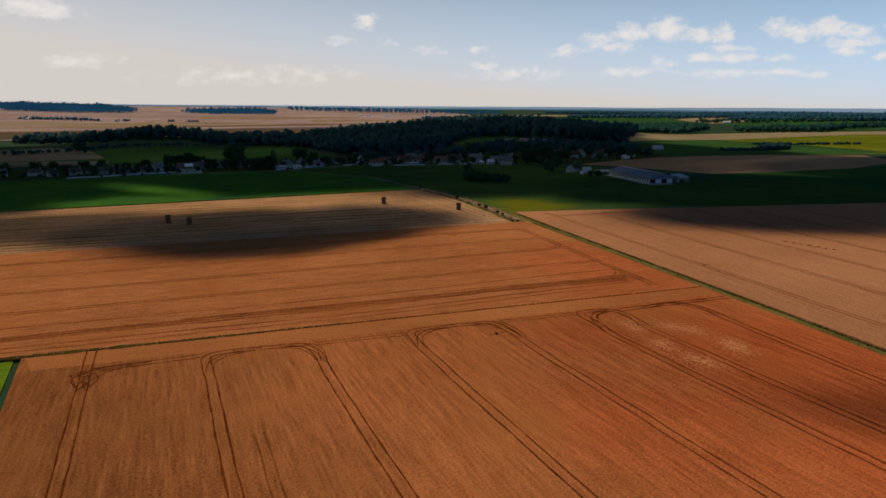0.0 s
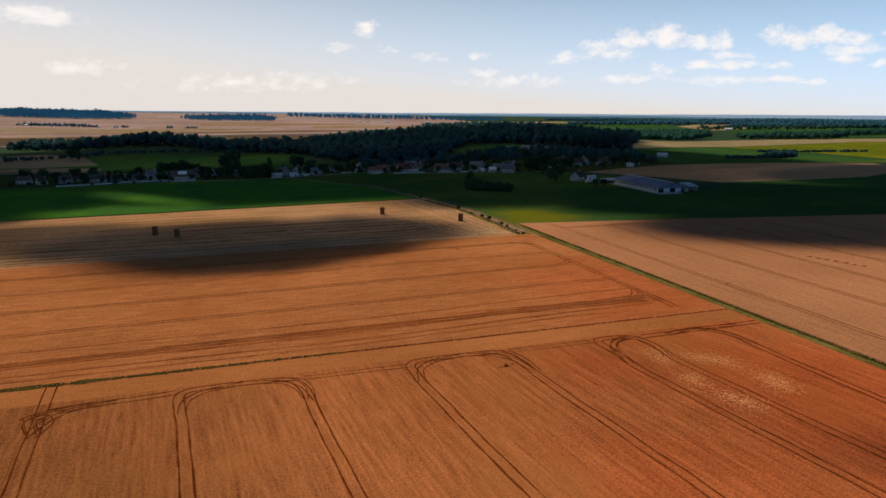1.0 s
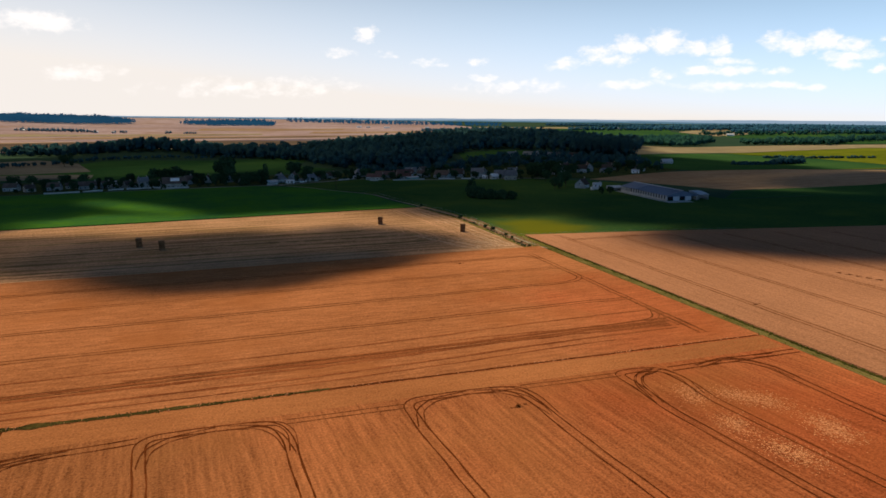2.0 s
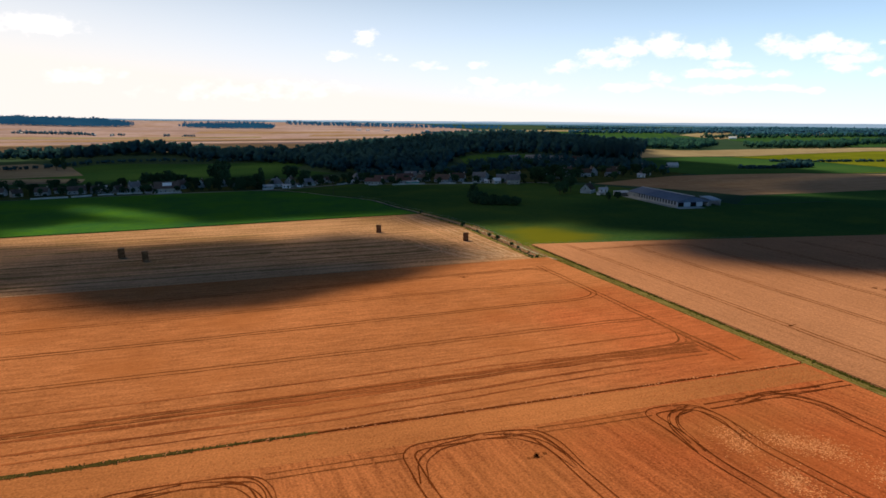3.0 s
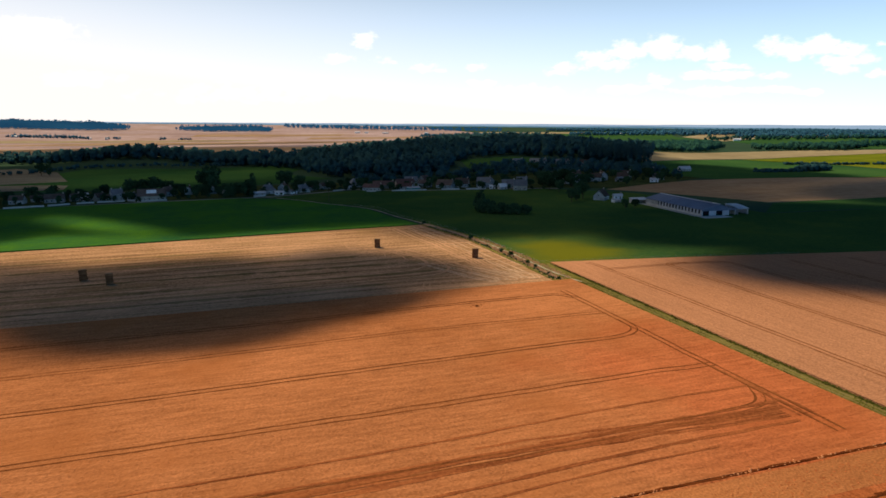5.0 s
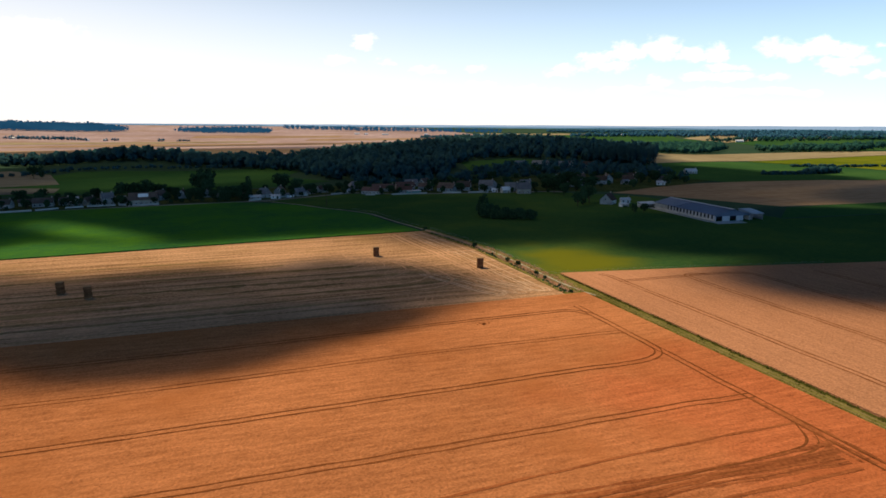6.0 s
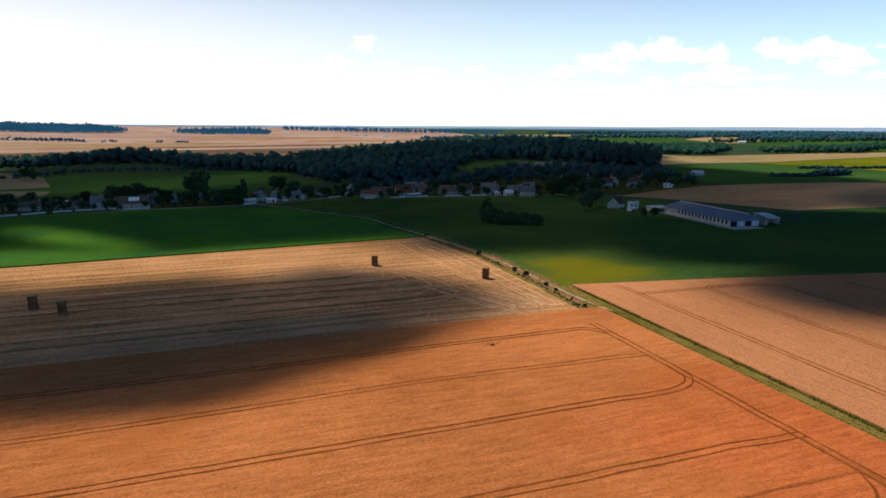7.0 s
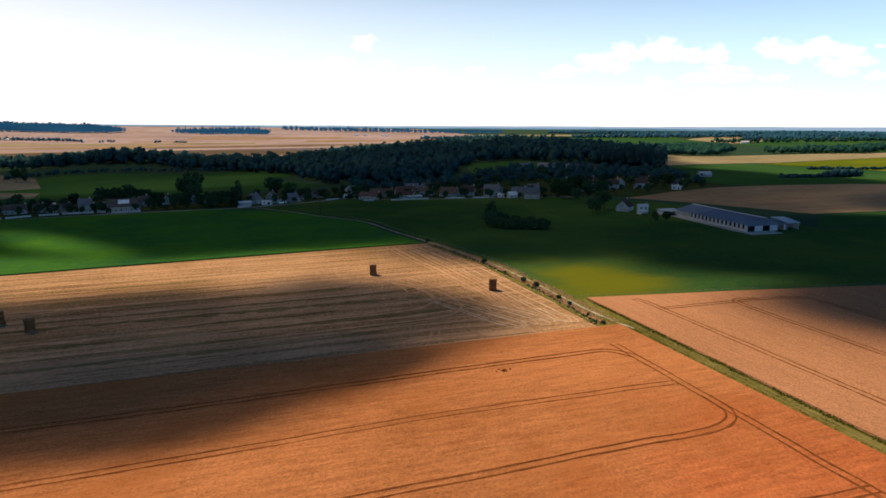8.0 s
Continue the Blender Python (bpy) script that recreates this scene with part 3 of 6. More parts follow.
for y0, w, x1 in ((176.2, 1.3, 124), (178.6, 0.9, 126), (170.6, 0.9, 122), (167.2, 0.5, 100), (187, 0.6, 126)):
    ribbon(verts, faces, smooth_path([(-400, y0 + 4), (-30, y0 + 0.6), (30, y0 - 1.2), (90, y0 + 1.4), (x1, y0 + 1.2)], 2.5, 20), w, WHEAT - 0.030, 0.9)
for x0, dy, w in ((-75, 0.8, 0.6), (-20, 2.2, 0.7), (8, -1.4, 0.6), (34, 0.4, 0.9), (58, 3.4, 0.7), (80, -2.6, 0.7), (70, 1.6, 0.6)):
    ribbon(verts, faces, smooth_path([(x0, 178.6 + dy), (x0 + 14, 178.4 + dy), (95, 177.2 + dy * 0.8), (122, 175 + dy * 0.5)], 2, 10), w, WHEAT - 0.0327, 1.0)
for x0, y0, y1, w in ((125.5, 172, 200, 1.1), (127.5, 170, 184, 0.7), (123.8, 173, 183, 0.6)):
    ribbon(verts, faces, smooth_path([(x0, y0), (x0, y1)], 1.5), w, WHEAT - 0.0287, 0.9)
for k in range(4):
    ribbon(verts, faces, smooth_path([(104, 177.4 + k * 0.5), (119 + k, 176 + k * 0.7), (124.6 + k * 0.5, 179 + k), (125.4 + k * 0.4, 190 + k)], 1, 5), 0.4, WHEAT - 0.0274, 0.9)
ob = raw("flattened_band", verts, faces, M_BAND)
ob.parent = middle
tagged(ob, "darker band of flattened wheat", kind="stuff")
# the balk between the two wheat fields
verts, faces = [], []
for x0, x1, w in ((-400, -30, 1.8), (-30.5, 2, 1.3), (1.5, 24, 0.8)):
    ribbon(verts, faces, smooth_path([(x, EDGE_Y + (0.0221 if x > -52 else 0.023) * -(x + 52) * 1.0) for x in (x0, (x0 + x1) / 2, x1)], 1.2), w, WHEAT + 0.035, 0.9)
ob = raw("weedy_balk", verts, faces, surface("dark_weeds", (0.045, 0.035, 0.010), (0.12, 0.085, 0.024), fine=0.9, coarse=0.1, speck=0.9))
ob.parent = middle
tagged(ob, "dark weedy strip between the wheat fields", kind="stuff")
verts, faces = [], []
ribbon(verts, faces, smooth_path([(-400, EDGE_Y + 8), (-52, EDGE_Y), (138, EDGE_Y - 4.2)], 1.2), 0.5, WHEAT + 0.04, 1.1)
ob = raw("field_boundary", verts, faces, M_TRACKED)
ob.parent = middle
tagged(ob, "dark narrow furrow between the wheat fields", kind="stuff")

right_paths = [
    smooth_path([(158, -100), (159, 305), (157.5, 310)]),
    smooth_path([(185.5, -100), (186, 286), (187, 298), (196, 296)], radius=7),
    smooth_path([(212.5, -100), (213, 280), (214, 291), (200, 295), (159, 297)], radius=7),
    smooth_path([(240, -100), (240, 285)]), smooth_path([(267, -100), (267, 280)]), smooth_path([(294, -100), (294, 270)]),
]
wheel_marks("wheel_marks", "right", right_paths, WHEAT + 0.03, M_TRODDEN, parent=right, width=0.42, label="dark paired wheel marks")
track_marks = [(141.6, -250), (141.5, 150), (140.9, 288)]
verts, faces = [], []
for side in (-0.75, 0.75):
    ribbon(verts, faces, smooth_path([(x + side, y) for x, y in track_marks], 2), 0.45, 0.26, 0.5)
ob = raw("track_ruts", verts, faces, surface("worn_dry_grass", (0.20, 0.15, 0.055), (0.34, 0.25, 0.11), fine=1.0, coarse=0.06))
ob.parent = bpy.data.objects["verge"]
tagged(ob, "two worn ruts in the grass", kind="stuff")
# dark ribbon: the standing crop's shaded side, put into colour along the verge
verts, faces = [], []
ribbon(verts, faces, smooth_path([(143.2, -250), (143.2, 316)], 1.5), 0.6, 0.34, 0.9)
ob = raw("tall_grass_edge", verts, faces, surface("shade_dark_grass", (0.055, 0.058, 0.012), (0.12, 0.11, 0.024), fine=1.0, coarse=0.1))
ob.parent = bpy.data.objects["verge"]
tagged(ob, "dark strip painted as the shaded side of the standing crop", kind="stuff")
# the gravel farm track
verts, faces = [], []
ribbon(verts, faces, smooth_path([(137.4, 297), (136.9, 310), (136.6, 342), (135, 380), (130, 410), (124.5, 440), (116, 474), (108, 521), (94, 546), (82, 562), (69, 588), (54, 611),
                                  (40, 628)], 2, 12), 1.0, 0.32, 1.2)
ribbon(verts, faces, smooth_path([(139.6, 284), (138.2, 291), (137.2, 302), (136.8, 314)], 1.2, 6), 0.55, 0.33, 2.0)
tagged(raw("farm_track", verts, faces, M_GRAVEL), "pale gravel farm track leading to the village", "track", kind="structure")

# straw lines on the stubble
stub = bpy.data.objects["stubble_field"]
verts, faces = [], []
rnd = random.Random(4)
y = 297.0
while y < 424:
    turn_x = 76 + rnd.random() * 24 - (y - 297) * 0.10
    path = smooth_path([(-410, y + 8), (-150, y + 3 + rnd.uniform(-1, 1)), (20, y + rnd.uniform(-1, 1)), (turn_x - 16, y - 1), (turn_x, y + 0.5)], 3, 14)
    ribbon(verts, faces, path, rnd.uniform(0.6, 2.2), 0.16, 1.3)
    y += rnd.uniform(5.0, 19.0)
for k in range(2):
    ribbon(verts, faces, smooth_path([(-60, 300 + k * 2.6), (40, 295.5 + k * 2.3), (112, 293 + k * 1.5)], 4), rnd.uniform(0.8, 1.8), 0.175, 1.2)
ribbon(verts, faces, smooth_path([(82.3, 295.3), (83.4, 294.9), (85.9, 302.5), (83.8, 303.2), (81.2, 295.7), (82.3, 295.3)], 0.8), 0.6, 0.2, 0.4)
# rows that swing round at the headland, and long ones along the wheat
for k, w in enumerate((0.9, 1.6, 0.7, 1.2, 0.8)):
    d = k * 3.1
    ribbon(verts, faces, smooth_path([(100 + d, 433), (104 + d * 0.9, 398), (109 + d * 0.7, 364), (111 + d * 0.6, 336), (112 + d * 0.5, 312)], 2, 18), w, 0.17, 1.2)
for k in range(7):
    x, y, r = 108 - k * 6.5, 306 + k * 10.5, 9 + k * 0.8
    ribbon(verts, faces, smooth_path([(x - 14 - k * 2, y + 62 - k * 6), (x - 1, y + 24), (x, y + 7), (x - 9, y - 3), (x - 50, y - 3.5), (x - 120, y - 7), (-300, y)], 2.5, r), rnd.uniform(0.7, 1.7), 0.18, 1.1)
for y, x1, w in ((289.6, 128, 1.3), (293.6, 112, 2.2), (297.6, 100, 1.0), (302.6, 108, 1.9), (308.2, 106, 1.2)):
    ribbon(verts, faces, smooth_path([(-300, y + 9), (-20, y - 0.5), (45, y + 1.5), (x1 - 20, y + 0.6), (x1, y - 1.5)], 2.5, 20), w, 0.19, 1.0)
ob = raw("straw_rows", verts, faces, M_STRAW)
ob.parent = stub
tagged(ob, "pale rows of loose straw", kind="stuff")

verts, faces = [], []
for y0, x0, x1, w in ((306, -400, 70, 2.4), (313.5, -400, 96, 1.6), (322, -200, 104, 3.2), (331, -400, 60, 2.0), (339, -120, 98, 3.4), (350, -400, 92, 1.8), (359, -60, 70, 2.6), (372, -400, 40, 2.4), (391, -250, 20, 2.0)):
    xm = (x0 + x1) / 2
    ribbon(verts, faces, smooth_path([(x0, y0 + 7), (xm, y0 + 3 + rnd.uniform(-1, 1)), (x1 - 20, y0 + rnd.uniform(-1, 1)), (x1, y0 + 1)], 3, 14), w, 0.145, 1.6)
ob = raw("weedy_rows", verts, faces, surface("weedy_stubble", (0.17, 0.115, 0.047), (0.42, 0.25, 0.12), fine=0.3, coarse=0.03, stretch=(0.12, 1.0, 1), speck=0.8))
ob.parent = stub
tagged(ob, "darker weedy rows between the straw", kind="stuff")

verts, faces = [], []
for k in range(4):
    x = 129.5 - k * 3.4 + rnd.uniform(-1, 1)
    ribbon(verts, faces, smooth_path([(x + 2, 298 + k * 1.5), (x, 330), (x - 4, 385), (x - 11, 432)], 3, 20), rnd.uniform(0.4, 0.9), 0.165, 1.2)
for k in range(7):
    x, y = 127.5 - k * 3.3 + rnd.uniform(-1, 1), 294.5 + rnd.uniform(0, 3)
    arc = [(x - 18, y + 30 + 2 * k), (x - 5, y + 8), (x - 1, y + 1.4), (x + 1.6, y + 0.5), (x + 2.4, y + 5), (x - 3, y + 18)]
    ribbon(verts, faces, smooth_path(arc, 0.8, 3), rnd.uniform(0.5, 1.0), 0.17, 0.9)
ob = raw("turning_tracks", verts, faces, surface("bleached_straw", (0.56, 0.34, 0.20), (0.80, 0.53, 0.35), fine=0.5, coarse=0.05, speck=0.9))
ob.parent = stub
tagged(ob, "pale curved turning tracks in the stubble's corner", kind="stuff")

MORE_SPOTS = tuple((220 + 1.0 * k, 204 - 3.2 * k, 0) for k in range(7))
verts, faces = [], []
for cx, cy, par in ((59.3, 141, 0), (91, 266.6, 0), (159.5, 182, 0)) + MORE_SPOTS:
    for k in range(12):
        x, y, s, n0 = cx + rnd.gauss(0, 0.75), cy + rnd.gauss(0, 0.35), rnd.uniform(0.2, 0.5), len(verts)
        for j in range(6):
            a = 2 * math.pi * j / 6
            verts.append((x + s * math.cos(a) * rnd.uniform(0.7, 1.2), y + s * math.sin(a) * rnd.uniform(0.7, 1.2), WHEAT + 0.06))
        faces.append(tuple(range(n0, n0 + 6)))
ob = raw("trampled_spots", verts, faces, M_TRODDEN)
ob.parent = near
tagged(ob, "small dark trampled spots", kind="stuff")


# ---- straw stacks ----
def bale_mesh():
    bm = box(bmesh.new(), -1.25, -0.6, 0, 1.25, 0.6, 0.86, 0.06)
    bmesh.ops.subdivide_edges(bm, edges=[e for e in bm.edges if e.calc_length() > 0.5], cuts=3, use_grid_fill=True)
    for v in bm.verts:
        v.co += Vector((noise.noise(v.co * 1.7), noise.noise(v.co * 1.9 + Vector((5, 0, 0))), 0)) * 0.07
    return mesh_from("straw_bale", bm, M_HAY)


BALE = bale_mesh()
rnd = random.Random(11)
for x, y, turn, tiers in ((82, 378, -16, 5), (118, 339, -14, 5), (-29, 342.5, 10, 5), (-40, 353, 4, 5)):
    stack = tagged(new("straw_stack"), "stack of square brown straw bales standing on stubble", "straw stack", "straw stacks")
    stack.matrix_world = pose(x, y, 0.12, 0, 0, turn)
    for k in range(tiers):
        for s in (-1, 1):
            b = new("bale", BALE)
            b.parent = stack
            cross = 90 if k == 2 else 0
            b.matrix_local = (pose(rnd.uniform(-.08, .08), s * 0.62, k * 0.865, 0, 0, rnd.uniform(-2, 2)) if not cross
                              else pose(s * 0.62, rnd.uniform(-.05, .05), k * 0.865, 0, 0, 90 + rnd.uniform(-2, 2)))
    # added cap whose lighter colour carries the sunlight on the stack's top
    bm = bmesh.new()
    bmesh.ops.create_grid(bm, x_segments=14, y_segments=12, size=1, matrix=Matrix.Diagonal((1.28, 1.22, 1, 1)))
    for v in bm.verts:
        v.co.z = tiers * 0.865 + 0.10 + 0.09 * noise.noise(v.co * 2.5) - 0.10 * max(abs(v.co.x) / 1.28, abs(v.co.y) / 1.22) ** 6
    part("straw_cap", bm, M_HAY_TOP, stack, "added straw cap, lighter for the stack's sunlit top")


# ---- trees ----
def crown_arrays(seed, w, h, base, clumps, size, shape="round"):
    """A crown of many small leaf clumps, each a crumpled eight-sided tuft, with an uneven outline and gaps."""
    r = random.Random(seed)
    verts, faces = [], []
    lobes = []
    for k in range(7 if shape == "round" else 5):
        a = r.uniform(0, 6.28)
        d = r.uniform(0.15, 0.6) * w / 2
        lobes.append((d * math.cos(a), d * math.sin(a), base + h * r.uniform(0.28, 0.78), r.uniform(0.30, 0.52)))
    lobes.append((0, 0, base + h * 0.6, 0.55))
    for k in range(clumps):
        lx, ly, lz, s = lobes[k % len(lobes)]
        z = r.uniform(-1, 1)
        a = r.uniform(0, 6.28)
        q = math.sqrt(1 - z * z)
        f = r.uniform(0.75, 1.1)
        if shape == "tall":
            z0 = base + h * (k / clumps)
            wid = w / 2 * (0.35 + 0.65 * math.sin(math.pi * min(1, 0.15 + 0.8 * k / clumps))) * f
            c = Vector((wid * math.cos(a), wid * math.sin(a), z0))
        else:
            c = Vector((lx + s * w * 0.62 * q * math.cos(a) * f, ly + s * w * 0.62 * q * math.sin(a) * f, lz + s * h * 0.62 * z * f))
        c.z = max(c.z, base * 0.8)
        n0 = len(verts)
        g = size * r.uniform(0.6, 1.3)
        spin = Euler((r.uniform(0, 3), r.uniform(0, 3), r.uniform(0, 3))).to_matrix()
        for v in ((1, 0, 0), (-1, 0, 0), (0, 1, 0), (0, -1, 0), (0, 0, 0.7), (0, 0, -0.7)):
            verts.append(c + spin @ (Vector(v) * g * r.uniform(0.7, 1.25)))
        for f3 in ((0, 2, 4), (2, 1, 4), (1, 3, 4), (3, 0, 4), (2, 0, 5), (1, 2, 5), (3, 1, 5), (0, 3, 5)):
            faces.append(tuple(n0 + i for i in f3))
    return verts, faces


def limb(bm, a, b, r0, r1, sides=6):
    a, b = Vector(a), Vector(b)
    rot = (b - a).to_track_quat("Z", "Y").to_matrix()
    rows = []
    for c, r in ((a, r0), (a.lerp(b, 0.5), (r0 + r1) / 2 * 0.95), (b, r1)):
        rows.append([bm.verts.new(c + rot @ Vector((r * math.cos(6.2832 * k / sides), r * math.sin(6.2832 * k / sides), 0))) for k in range(sides)])
    for lo, hi in zip(rows, rows[1:]):
        for k in range(sides):
            bm.faces.new((lo[k], lo[(k + 1) % sides], hi[(k + 1) % sides], hi[k]))
    bm.faces.new(rows[-1])


def tree_kind(seed, w, h, trunk_h, clumps, size, shape="round"):
    verts, faces = crown_arrays(seed, w, h - trunk_h, trunk_h, clumps, size, shape)
    me = bpy.data.meshes.new("crown")
    me.from_pydata([tuple(v) for v in verts], [], faces)
    me.materials.append(M_LEAF)
    bm = bmesh.new()
    r = random.Random(seed + 50)
    limb(bm, (0, 0, -0.3), (0.1, 0, trunk_h + (h - trunk_h) * 0.55), 0.022 * h + 0.05, 0.04)
    for k in range(5):
        a, z = r.uniform(0, 6.28), trunk_h * r.uniform(0.7, 1.4)
        limb(bm, (0, 0, z), (w * 0.32 * math.cos(a), w * 0.32 * math.sin(a), z + h * 0.28), 0.012 * h, 0.03, 5)
    return me, mesh_from("trunk", bm, M_BARK)


KINDS = [tree_kind(1, 9, 10, 2.2, 150, 0.85), tree_kind(2, 11, 13, 2.6, 190, 0.95), tree_kind(3, 7, 8, 1.6, 120, 0.75),
         tree_kind(4, 5, 15, 1.5, 150, 0.8, "tall"), tree_kind(5, 13, 12, 2.4, 210, 1.0), tree_kind(6, 4.5, 4.2, 0.5, 80, 0.6), tree_kind(7, 9, 6.8, 0.2, 190, 0.95)]


def tree(x, y, kind, scale=1.0, label="dark green leafy tree", group="village trees", name="tree"):
    crown, trunk = KINDS[kind]
    e = tagged(new(name), label, "shrub" if kind > 4 else "tree", group)
    e.matrix_world = pose(x, y, height(x, y), 0, 0, (x * 37 + y * 11) % 360) @ Matrix.Scale(scale, 4)
    for n, me in (("trunk", trunk), ("crown", crown)):
        o = new(n, me)
        o.parent = e
    return e


for x, y, kind, s in [
    (-71, 680, 1, 1.25), (-62, 676, 4, 1.3), (-52, 680, 1, 1.35), (-42, 684, 4, 1.1), (-12, 704, 4, 1.75), (-6, 716, 1, 1.85), (-3, 688, 1, 1.3), (10, 658, 4, 0.95), (20, 655, 4, 1.0), (28, 658, 1, 0.9), (2, 662, 0, 0.9),
    (31, 690, 3, 1.1), (17, 648, 0, 0.8), (60, 726, 4, 1.35), (65, 722, 1, 1.1), (74, 710, 4, 1.0), (89, 693, 0, 0.8), (82, 690, 2, 0.7), (-221, 999, 1, 1.3), (-213, 1003, 3, 1.2),
    (-137, 711, 1, 0.8), (-130, 671, 0, 0.9), (-110, 680, 0, 0.9), (-119, 682, 2, 1.0), (-95, 702, 1, 0.8), (-46, 672, 2, 0.8), (-36, 676, 2, 0.8), (104, 683, 2, 0.8), (120, 684, 5, 1.0),
    (130, 661, 5, 0.9), (177, 716, 0, 0.6), (233, 718, 1, 0.7), (215, 690, 0, 0.7), (248, 690, 2, 0.7), (287, 735, 4, 0.9), (273, 660, 0, 0.9), (311, 724, 0, 0.8),
    (301, 628, 4, 1.25), (310, 623, 1, 1.2), (323, 627, 4, 1.35), (286, 590, 4, 1.15), (302, 581, 1, 1.15), (284, 569, 0, 1.1), (290, 612, 4, 0.95), (267, 509, 3, 0.95), (277, 517, 1, 1.1),
    (259, 503, 0, 1.1), (405, 634, 1, 0.95), (429, 641, 4, 1.1), (412, 601, 0, 1.2), (366, 590, 0, 1.0), (274, 455, 2, 0.8), (280, 453, 0, 0.7), (317, 474, 2, 0.8), (373, 748, 1, 0.9),
    (352, 760, 4, 1.1), (406, 671, 0, 1.0), (335, 660, 1, 1.0), (338, 610, 0, 1.2), (325, 600, 4, 1.1), (440, 610, 0, 0.9), (455, 650, 1, 0.9), (-160, 668, 0, 0.9), (-175, 690, 1, 0.9),
    (-8, 648, 4, 0.9), (-16, 652, 1, 0.85), (2, 645, 0, 0.9), (12, 644, 4, 0.8), (22, 641, 0, 0.85), (30, 646, 2, 1.0), (-26, 655, 0, 0.9), (100, 676, 4, 0.7), (112, 680, 0, 0.9), (84, 676, 0, 0.9),
    (-96, 648, 0, 0.7), (-86, 648, 2, 0.8), (-70, 650, 0, 0.7), (-33, 648, 0, 0.8), (-134, 650, 2, 0.9), (-118, 647, 2, 0.8), (142, 640, 2, 0.7), (158, 638, 2, 0.75), (216, 634, 2, 0.9), (232, 626, 0, 0.75),
    (247, 622, 2, 0.9), (278, 612, 0, 0.9), (270, 620, 1, 0.75), (200, 640, 2, 0.7),
    (-150, 700, 4, 0.9), (-100, 690, 2, 0.9), (150, 690, 2, 0.8), (205, 700, 0, 0.7), (-20, 672, 2, 0.9), (-30, 690, 0, 0.9), (-215, 690, 1, 0.9), (-240, 670, 0, 1.0), (-195, 705, 4, 0.9),
]:
    tree(x, y, kind, s)

rnd = random.Random(8)
for k in range(95):
    x = rnd.uniform(-240, 480)
    yb = 650 + 40 * rnd.random() - (10 if 180 < x < 300 else 0) + (25 if x > 330 else 0)
    tree(x, yb + rnd.uniform(-12, 25), rnd.choice((5, 5, 2, 2, 0)), rnd.uniform(0.55, 1.0), "small dark tree or shrub in a village garden")

for k in range(70):
    x = rnd.uniform(-170, 470)
    y = 662 + 22 * math.sin(x * 0.031) + rnd.uniform(-14, 48)
    tree(x, y, rnd.choice((0, 1, 2, 2, 4, 5)), rnd.uniform(0.5, 0.85), "dark leafy tree between the village houses")
FRONT = [(-240, 655), (-150, 640), (-90, 646), (-30, 645), (30, 645), (90, 668), (130, 655), (190, 640), (250, 612), (300, 600), (340, 620), (420, 640), (480, 660)]
for k in range(64):
    j = k * (len(FRONT) - 1) / 64
    (xa, ya), (xb, yb) = FRONT[int(j)], FRONT[int(j) + 1]
    u = j - int(j)
    tree(xa + (xb - xa) * u + rnd.uniform(-4, 4), ya + (yb - ya) * u + rnd.uniform(-6, 6), rnd.choice((5, 5, 6, 2, 0, 2)), rnd.uniform(0.5, 0.95), "dark garden tree or hedge before the houses")

# the clump in the pasture and the bushes by the track
for x, y, k, s in [(178, 467, 6, 1.0), (183, 464, 6, 1.05), (188, 461, 6, 1.0), (193, 458, 6, 0.95), (198, 455, 6, 0.9), (181, 472, 6, 1.1), (187, 469, 6, 1.05), (194, 465, 6, 1.0), (174, 474, 6, 1.1),
                   (200, 460, 6, 0.9), (175, 483, 3, 0.85), (178, 484, 3, 0.95), (176, 479, 6, 1.35), (181, 481, 6, 1.2)]:
    tree(x, y, k, s, "dense dark shrub in a pasture thicket", "pasture thicket", "shrub")
rnd = random.Random(21)
for x, y, s in [(123.4, 439, 0.58), (131.8, 382, 0.60), (133.6, 346, 0.50), (134.4, 337, 0.55), (134.6, 320, 0.42), (134.4, 312, 0.36), (133.9, 300, 0.28), (133.8, 291, 0.32), (133.0, 362, 0.28)]:
    tree(x, y, 5, s, "low scrubby bush on the track's verge", "track bushes", "bush")


def tufts(name, line, spread, count, lo, hi, material, label, seed, parent, z=0.2, rise=1.0):
    """Many small crumpled tufts of grass or scrub scattered along a line."""
    r = random.Random(seed)
    lens = [math.hypot(b[0] - a[0], b[1] - a[1]) for a, b in zip(line, line[1:])]
    verts, faces = [], []
    for k in range(count):
        u = r.random() * sum(lens)
        for (a, b), l in zip(zip(line, line[1:]), lens):
            if u <= l:
                break
            u -= l
        u = min(u, l)
        px, py = a[0] + (b[0] - a[0]) * u / l, a[1] + (b[1] - a[1]) * u / l
        if noise.noise((px * 0.11, py * 0.11, seed)) < -0.25:
            continue
        px, py = px + r.gauss(0, spread), py + r.gauss(0, spread)
        g, n0 = r.uniform(lo, hi), len(verts)
        for vx, vy, vz in ((1, 0, 0.2), (-1, 0, 0.25), (0, 1, 0.2), (0, -1, 0.2), (0.1, 0.1, 1.15), (0, 0, -0.3)):
            verts.append((px + vx * g * r.uniform(.6, 1.3), py + vy * g * r.uniform(.6, 1.3), z + vz * g * rise * r.uniform(.7, 1.3)))
        for f in ((0, 2, 4), (2, 1, 4), (1, 3, 4), (3, 0, 4), (2, 0, 5), (1, 2, 5), (3, 1, 5), (0, 3, 5)):
            faces.append(tuple(n0 + i for i in f))
    ob = raw(name, verts, faces, material)
    ob.parent = parent
    return tagged(ob, label, kind="stuff")


